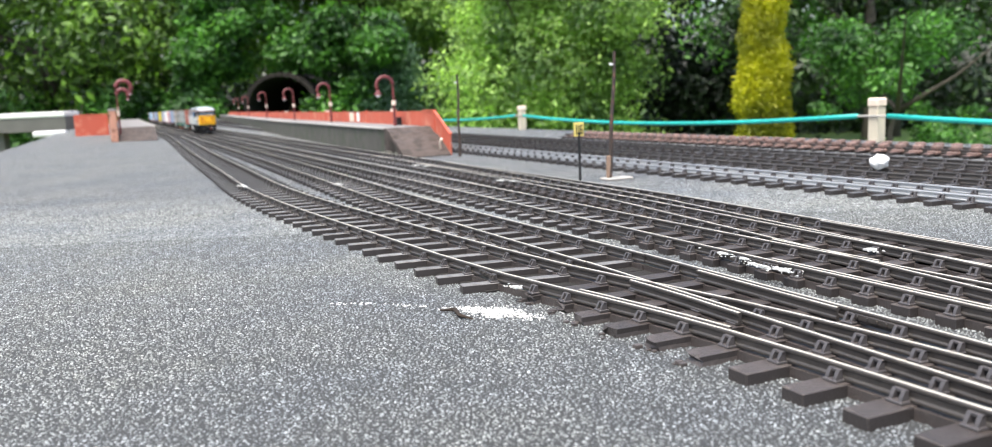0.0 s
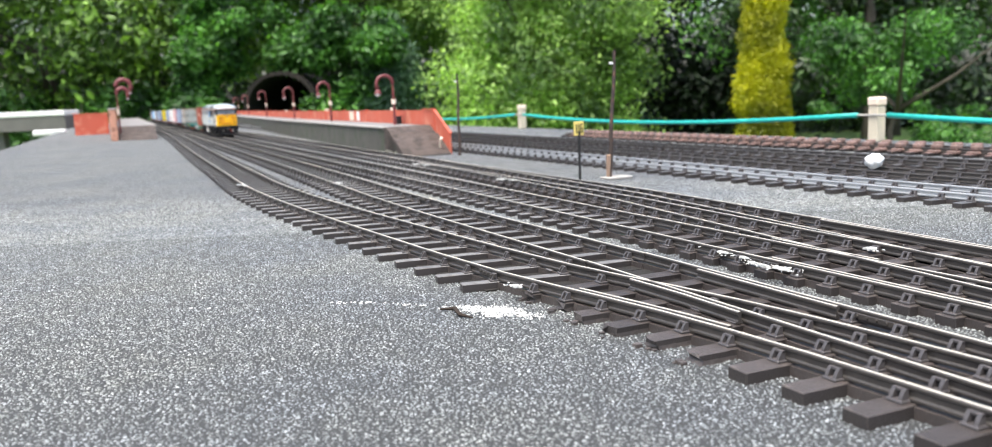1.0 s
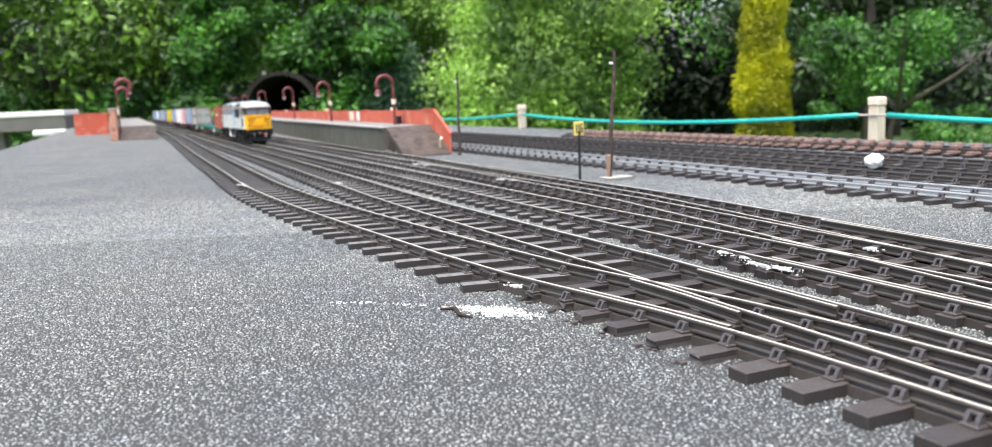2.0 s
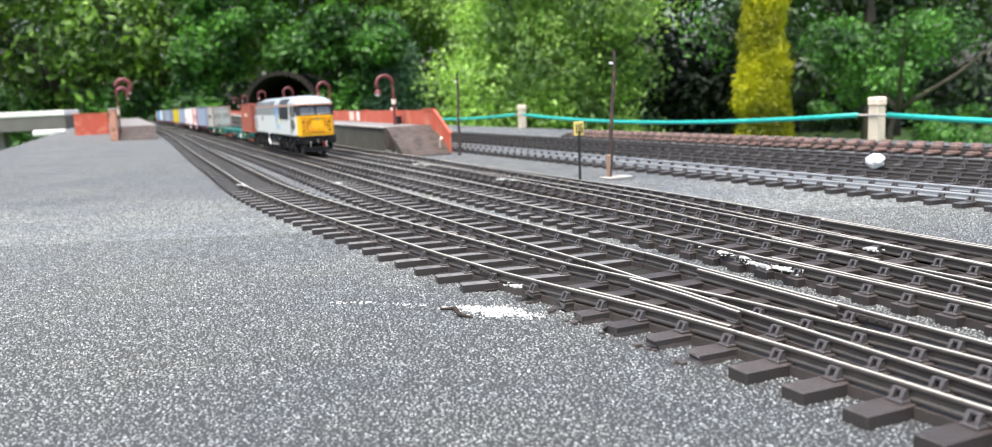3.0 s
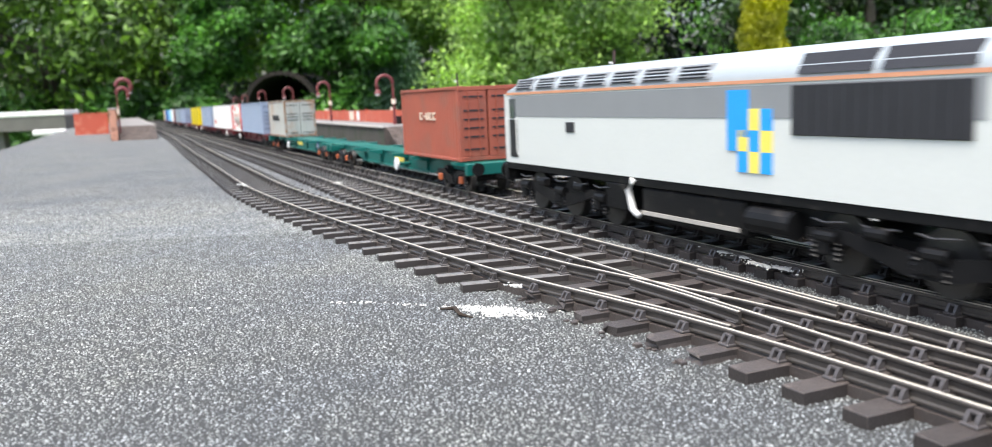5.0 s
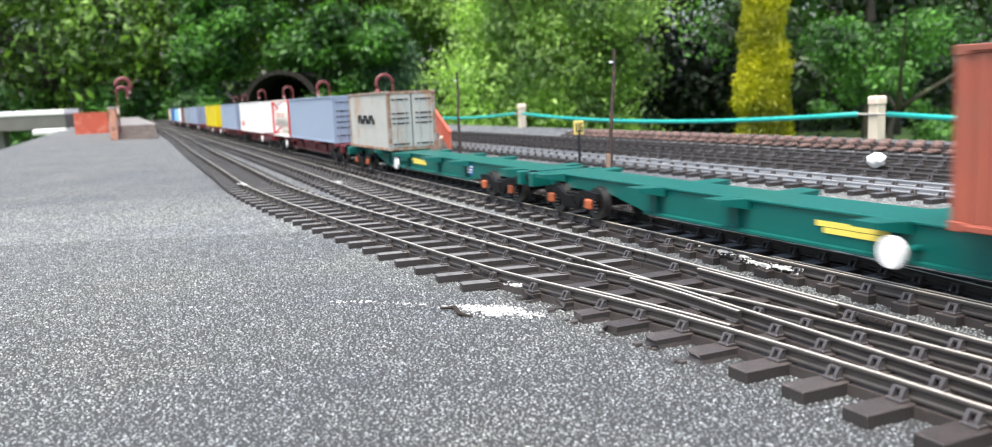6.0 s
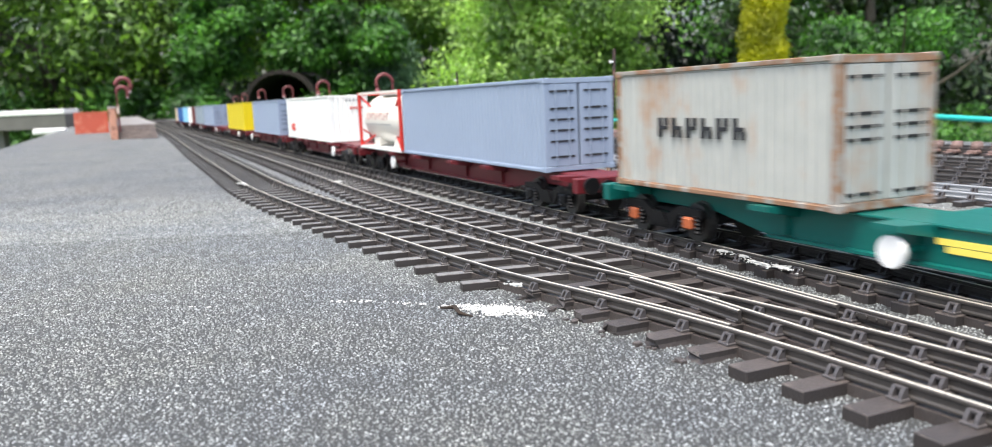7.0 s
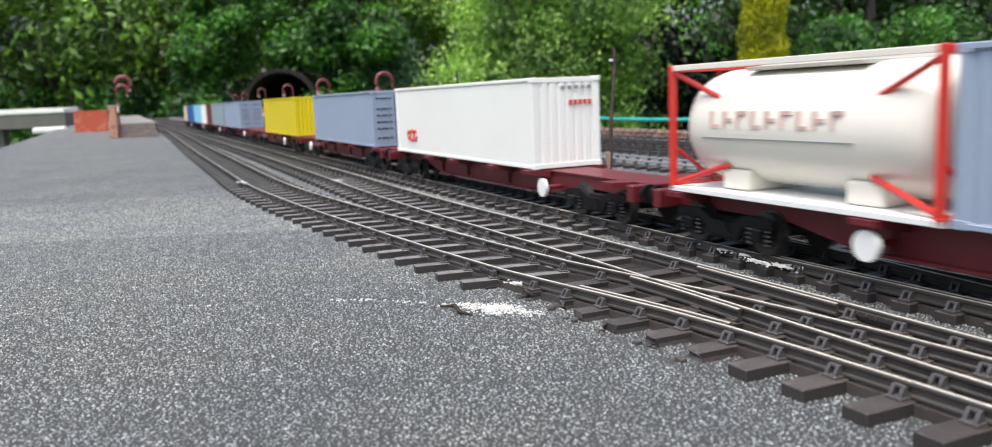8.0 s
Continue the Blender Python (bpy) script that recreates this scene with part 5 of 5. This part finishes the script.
def container(front, length, material, label, ribs=True, end="bars", edge=None, z=25.2, group="freight containers"):
    """A box with corner posts, rails, corrugated sides, roof and doors."""
    t = mover(thing("freight_container", label, "container", group=group), front, z)
    edge = edge or material
    w, h = 25.6, 60.0
    bm = nb()
    n = max(10, int(length / 6.0))
    ring0, ring1 = [], []
    step = (length - 8) / n
    prof = []
    for k in range(n):
        x = -4 - k * step
        if ribs:
            prof += [(x, 0.0), (x - step * 0.35, 0.0), (x - step * 0.5, 0.8), (x - step * 0.85, 0.8)]
        else:
            prof += [(x, 0.0), (x - step * 0.9, 0.0)]
    prof.append((-length + 4, 0.0))
    ring = [(x, -w + 0.6 + d) for x, d in prof] + [(x, w - 0.6 - d) for x, d in reversed(prof)]
    loft(bm, [[(x, y, z_) for x, y in ring] for z_ in (3, h - 3)])
    shell = part("side_wall", bm, material, t)
    part("roof_panel", bx(nb(), -length + 0.6, -0.6, -w + 0.6, w - 0.6, h - 2.9, h - 0.6, 0.3), material, t)
    part("floor_panel", bx(nb(), -length + 0.6, -0.6, -w + 0.6, w - 0.6, 0.6, 2.9, 0.3), edge, t)
    for sx, sy in product((0, 1), (-1, 1)):
        x = -2 if sx == 0 else -length + 2
        part("corner_post", bx(nb(), x - 2, x + 2, sy * w - sy * 3.4, sy * w, 0, h, 0.4), edge, t)
        for zz in (0, h - 3.2):
            part("corner_casting", bx(nb(), x - 2.6, x + 2.6, sy * w - sy * 4.2, sy * w + sy * 0.3, zz - 0.1, zz + 3.3, 0.3), edge, t)
    for sy in (-1, 1):
        for zz in (0.2, h - 2.2):
            part("side_rail", bx(nb(), -length + 4.6, -4.6, sy * w - sy * 1.6, sy * w + sy * 0.1, zz, zz + 2.2, 0.3), edge, t)
    for x in (-0.4, -length + 0.4):
        o = 1 if x > -10 else -1
        if end == "bars" or end == "louvre":
            for y0, y1 in ((-24, -0.8), (0.8, 24)):
                d = part("door", bx(nb(), x - o * 2.2, x, y0, y1, 3.6, h - 3.6, 0.3), material, t)
                zs = (9, 19, 26, 33, 40, 51) if end == "bars" else (6, 27, 32, 37, 51)
                for zz in zs:
                    yy = (y0 + 3, y1 - 3)
                    part("door_slot", bx(nb(), x - o * 0.2, x + o * 0.5, yy[0], yy[1], zz, zz + 1.3), BLACK if end == "louvre" else GRILLE, d)
                for q in (0.3, 0.7):
                    yb = y0 + (y1 - y0) * q
                    part("lock_rod", cyl(nb(), (x + o * 0.9, yb, 4), (x + o * 0.9, yb, h - 4), 0.5, 6), material, d)
        else:
            prof = []
            for k in range(8):
                y = -22 + k * 6.3
                prof += [(y - 3.1, x - o * 1.4), (y - 1.9, x), (y + 1.9, x), (y + 3.1, x - o * 1.4)]
            ring = prof + [(24.5, x - o * 3.2), (-25.2, x - o * 3.2)]
            part("end_wall", loft(nb(), [[(xx, yy, zz) for yy, xx in ring] for zz in (3.4, h - 3.4)]), material, t)
        part("end_header", bx(nb(), x - o * 2.6, x + o * 0.2, -24, 24, h - 3.4, h - 0.2, 0.2), edge, t)
        part("end_sill", bx(nb(), x - o * 2.6, x + o * 0.2, -24, 24, 0.2, 3.4, 0.2), edge, t)
    return t


wg1 = wagon(483, 485, GREEN, ORANGE, "green skeletal container wagon with orange axle boxes", 188, plates=True)
wg2 = wagon(976, 485, GREEN, ORANGE, "green skeletal container wagon with orange axle boxes", 285, plates=True)
for wg, x0 in ((wg1, -238), (wg2, -278)):
    for k, (q0, q1, z0) in enumerate(((0, 38, 17.2), (4, 42, 14.6))):
        part("yellow_name_bar", bx(nb(), x0 + q0, x0 + q1, -13.9, -13.3, z0, z0 + 2.3), SYMBOL_YELLOW, wg)
dp = part("data_panel", bx(nb(), -138, -120, -13.8, -13.3, 13, 21.5), BOX_NAVY, wg2, "dark blue data panel")
for k in range(3):
    part("data_bar", bx(nb(), -136 + k, -123 + k * 2, -14.1, -13.85, 14.4 + k * 2.3, 15.4 + k * 2.3), WHITE, dp)
red = container(502, 148, BOX_RED, "faded brick-red corrugated container", edge=BOX_RED)
for k, (x0, x1) in enumerate(((-96, -90), (-86, -83), (-80, -78), (-75, -73), (-70, -66), (-62, -56))):
    for z0, z1 in ((33, 34.6), (38, 39.6)) if k != 1 else ((35.5, 37),):
        part("logo_bar", bx(nb(), x0, x1, -25.9, -24.8, z0, z1), CREAM, red)
    if k not in (1,):
        part("logo_bar", bx(nb(), x0, x0 + 1.6, -25.9, -24.8, 33, 39.6), CREAM, red)
grey = container(1288, 157, BOX_RUSTY, "pale grey shipping container streaked with rust", end="louvre", edge=RUST_EDGE)
# worn block mark on the rusty container, as plain strokes
for k in range(6):
    x = -118 + k * 11.4
    part("mark_bar", bx(nb(), x, x + 2.2, -25.8, -24.8, 26.5, 36), GRILLE, grey)
    part("mark_bar", bx(nb(), x + 2.4, x + 6.8, -25.8, -24.8, 30.2, 32), GRILLE, grey)
    part("mark_bar", bx(nb(), x + 5.2, x + 7.4, -25.8, -24.8, 32.2 - 5.7 * (k % 2), 36 - 5.9 * (k % 2)), GRILLE, grey)

# maroon wagons and what they carry
for front, label in ((1487, "maroon container wagon with black bogies"), (2017, "maroon container wagon with an empty front end"), (2492, "maroon container wagon with black bogies"),
                     (2957, "maroon container wagon with black bogies"), (3452, "maroon container wagon with black bogies"), (3947, "maroon container wagon with black bogies"),
                     (4442, "maroon container wagon with black bogies"), (4937, "maroon container wagon with black bogies")):
    ln_ = {1487: 515, 2017: 455, 2492: 450}.get(front, 480)
    wagon(front, ln_, WAGON_RED, UNDER, label, {1487: 375, 2492: 360}.get(front, 106))
container(1532, 297, BOX_BLUE, "long plain blue-grey container with ribbed sides")
white = container(2139, 300, BOX_WHITE, "long white container with small red lettering", ribs=False, end="ribs")
for x, r in ((-263, 3.4), (-254, 4.4), (-245, 4.0)):
    ring = [(x + r * math.cos(a), -25.4, 16.5 + r * 1.15 * math.sin(a)) for a in (0.5 + 5.6 * k / 14 for k in range(15))]
    part("logo_loop", tube(nb(), ring, 0.95, 6), RED_INK, white)
for k in range(5):
    part("code_bar", bx(nb(), 0.1, 0.5, 2 + k * 3.6, 4.4 + k * 3.6, 41.5, 44.8), RED_INK, white)
    part("code_bar", bx(nb(), 0.1, 0.5, -4 + k * 5, -1 + k * 5, 52, 54.2), LOCO_MID, white)
container(2524, 300, BOX_BLUE, "long plain blue-grey container with ribbed sides")
container(2968, 300, BOX_YELLOW, "bright yellow container with plain sides", ribs=False, end="ribs")
container(3627, 297, BOX_BLUE, "long plain blue-grey container with ribbed sides")
container(3960, 297, BOX_GREYGREEN, "dull grey-green container with ribbed sides")
container(4270, 148, BOX_MAROON, "dark maroon container with ribbed sides")
container(4450, 148, BOX_WHITE, "short white container with ribbed sides")
container(4610, 297, BOX_SKY, "sky-blue container with ribbed sides")
container(4950, 297, BOX_NAVY, "dark blue container with ribbed sides")
container(5260, 148, BOX_CREAM, "cream-coloured container with ribbed sides")

# tank container
tk = mover(thing("tank_container", "ivory tank in a red steel frame", "tank container", group="freight containers"), 1831, 25.2)
TL = 153.0
part("tank_base", bx(nb(), -TL, 0, -28, 28, 0, 2.6, 0.3), WHITE, tk, "white base plate")
secs = []
for x, r in ((-5, 9), (-5.6, 15), (-8, 21), (-12, 24.5), (-19, 26), (-TL + 19, 26), (-TL + 12, 24.5), (-TL + 8, 21), (-TL + 5.6, 15), (-TL + 5, 9)):
    secs.append([(x, r * math.cos(2 * math.pi * k / 32), 31 + r * math.sin(2 * math.pi * k / 32)) for k in range(32)])
barrel = part("tank_barrel", loft(nb(), secs), TANK, tk, smooth=True)
for x in (-40, -TL + 40):
    part("saddle", bx(nb(), x - 9, x + 9, -20, 20, 2.8, 12, 1), TANK, tk)
for x in (-2, -TL + 2):
    fr = part("end_frame", bx(nb(), x - 2, x + 2, -28, 28, 0.2, 3.4, 0.3), FRAME_RED, tk)
    part("top_bar", bx(nb(), x - 2, x + 2, -24, 24, 57, 60, 0.3), FRAME_RED, fr)
    for sy in (-1, 1):
        part("frame_post", bx(nb(), x - 1.5, x + 1.5, sy * 25, sy * 28, 3.5, 60.4, 0.3), FRAME_RED, fr)
        o = -1 if x > -50 else 1
        part("brace", cyl(nb(), (x, sy * 26, 57), (x + o * 30, sy * 21, 44), 1.3, 8), FRAME_RED, fr)
        part("brace", cyl(nb(), (x, sy * 26, 3.5), (x + o * 34, sy * 20, 14), 1.3, 8), FRAME_RED, fr)
        part("brace", cyl(nb(), (x, sy * 24, 20), (x, sy * 2, 4), 1.0, 8), FRAME_RED, fr)
    for k in range(6):
        part("ladder_rung", cyl(nb(), (x - 1, 2, 10 + k * 8), (x - 1, 14, 10 + k * 8), 0.6, 6), FRAME_RED, fr)
    for y in (2, 14):
        part("ladder_rail", cyl(nb(), (x - 1, y, 4), (x - 1, y, 57), 0.7, 6), FRAME_RED, fr)
for sy in (-1, 1):
    part("top_rail", bx(nb(), -TL + 4.2, -4.2, sy * 25.5, sy * 28, 57.6, 60.2, 0.2), TANK, tk)
part("walkway", bx(nb(), -TL + 40, -46, -14, 14, 55.8, 57.6, 0.3), COPING, tk)
part("dark_line", bx(nb(), -TL + 24, -40, -26.1, -25.2, 26.2, 26.8), LOCO_MID, barrel)
for k in range(9):
    x = -TL + 30 + k * 9
    part("faded_mark_bar", bx(nb(), x, x + 1.8, -26.3, -25.3, 31, 38.5), FADED_INK, barrel)
    part("faded_mark_bar", bx(nb(), x + 2, x + 6, -26.3, -25.3, 31 + (k % 3) * 3, 32.6 + (k % 3) * 3), FADED_INK, barrel)


def motions():
    """The train runs at an even speed along its straight track."""
    for t, behind, z in MOVERS:
        rows = []
        for k in range(17):
            x, y = at(C_LAT, FRONT0 - SPEED * k * 0.5 + behind)
            rows.append((k * 0.5, pose(x, y, (RAIL + z) * MM, 0, 0, math.degrees(HEAD))))
        walk(t, rows)
    # the white tuft shivers a little in the air
    rows = []
    for t, d, turn in ((0.0, 0.0, 0), (0.5, -2.2, 8), (1.0, -3.0, 14), (1.5, -3.4, 10), (3.0, -2.4, 4), (3.5, -3.4, 16), (4.5, -1.4, 2), (6.0, -1.8, 6), (6.5, -3.2, 14), (8.0, -2.0, 6)):
        x, y = at(611 + d, 552 - d)
        rows.append((t, pose(x, y, 14 * MM, 0, 0, math.degrees(HEAD) + turn)))
    walk(tuft, rows)


motions()
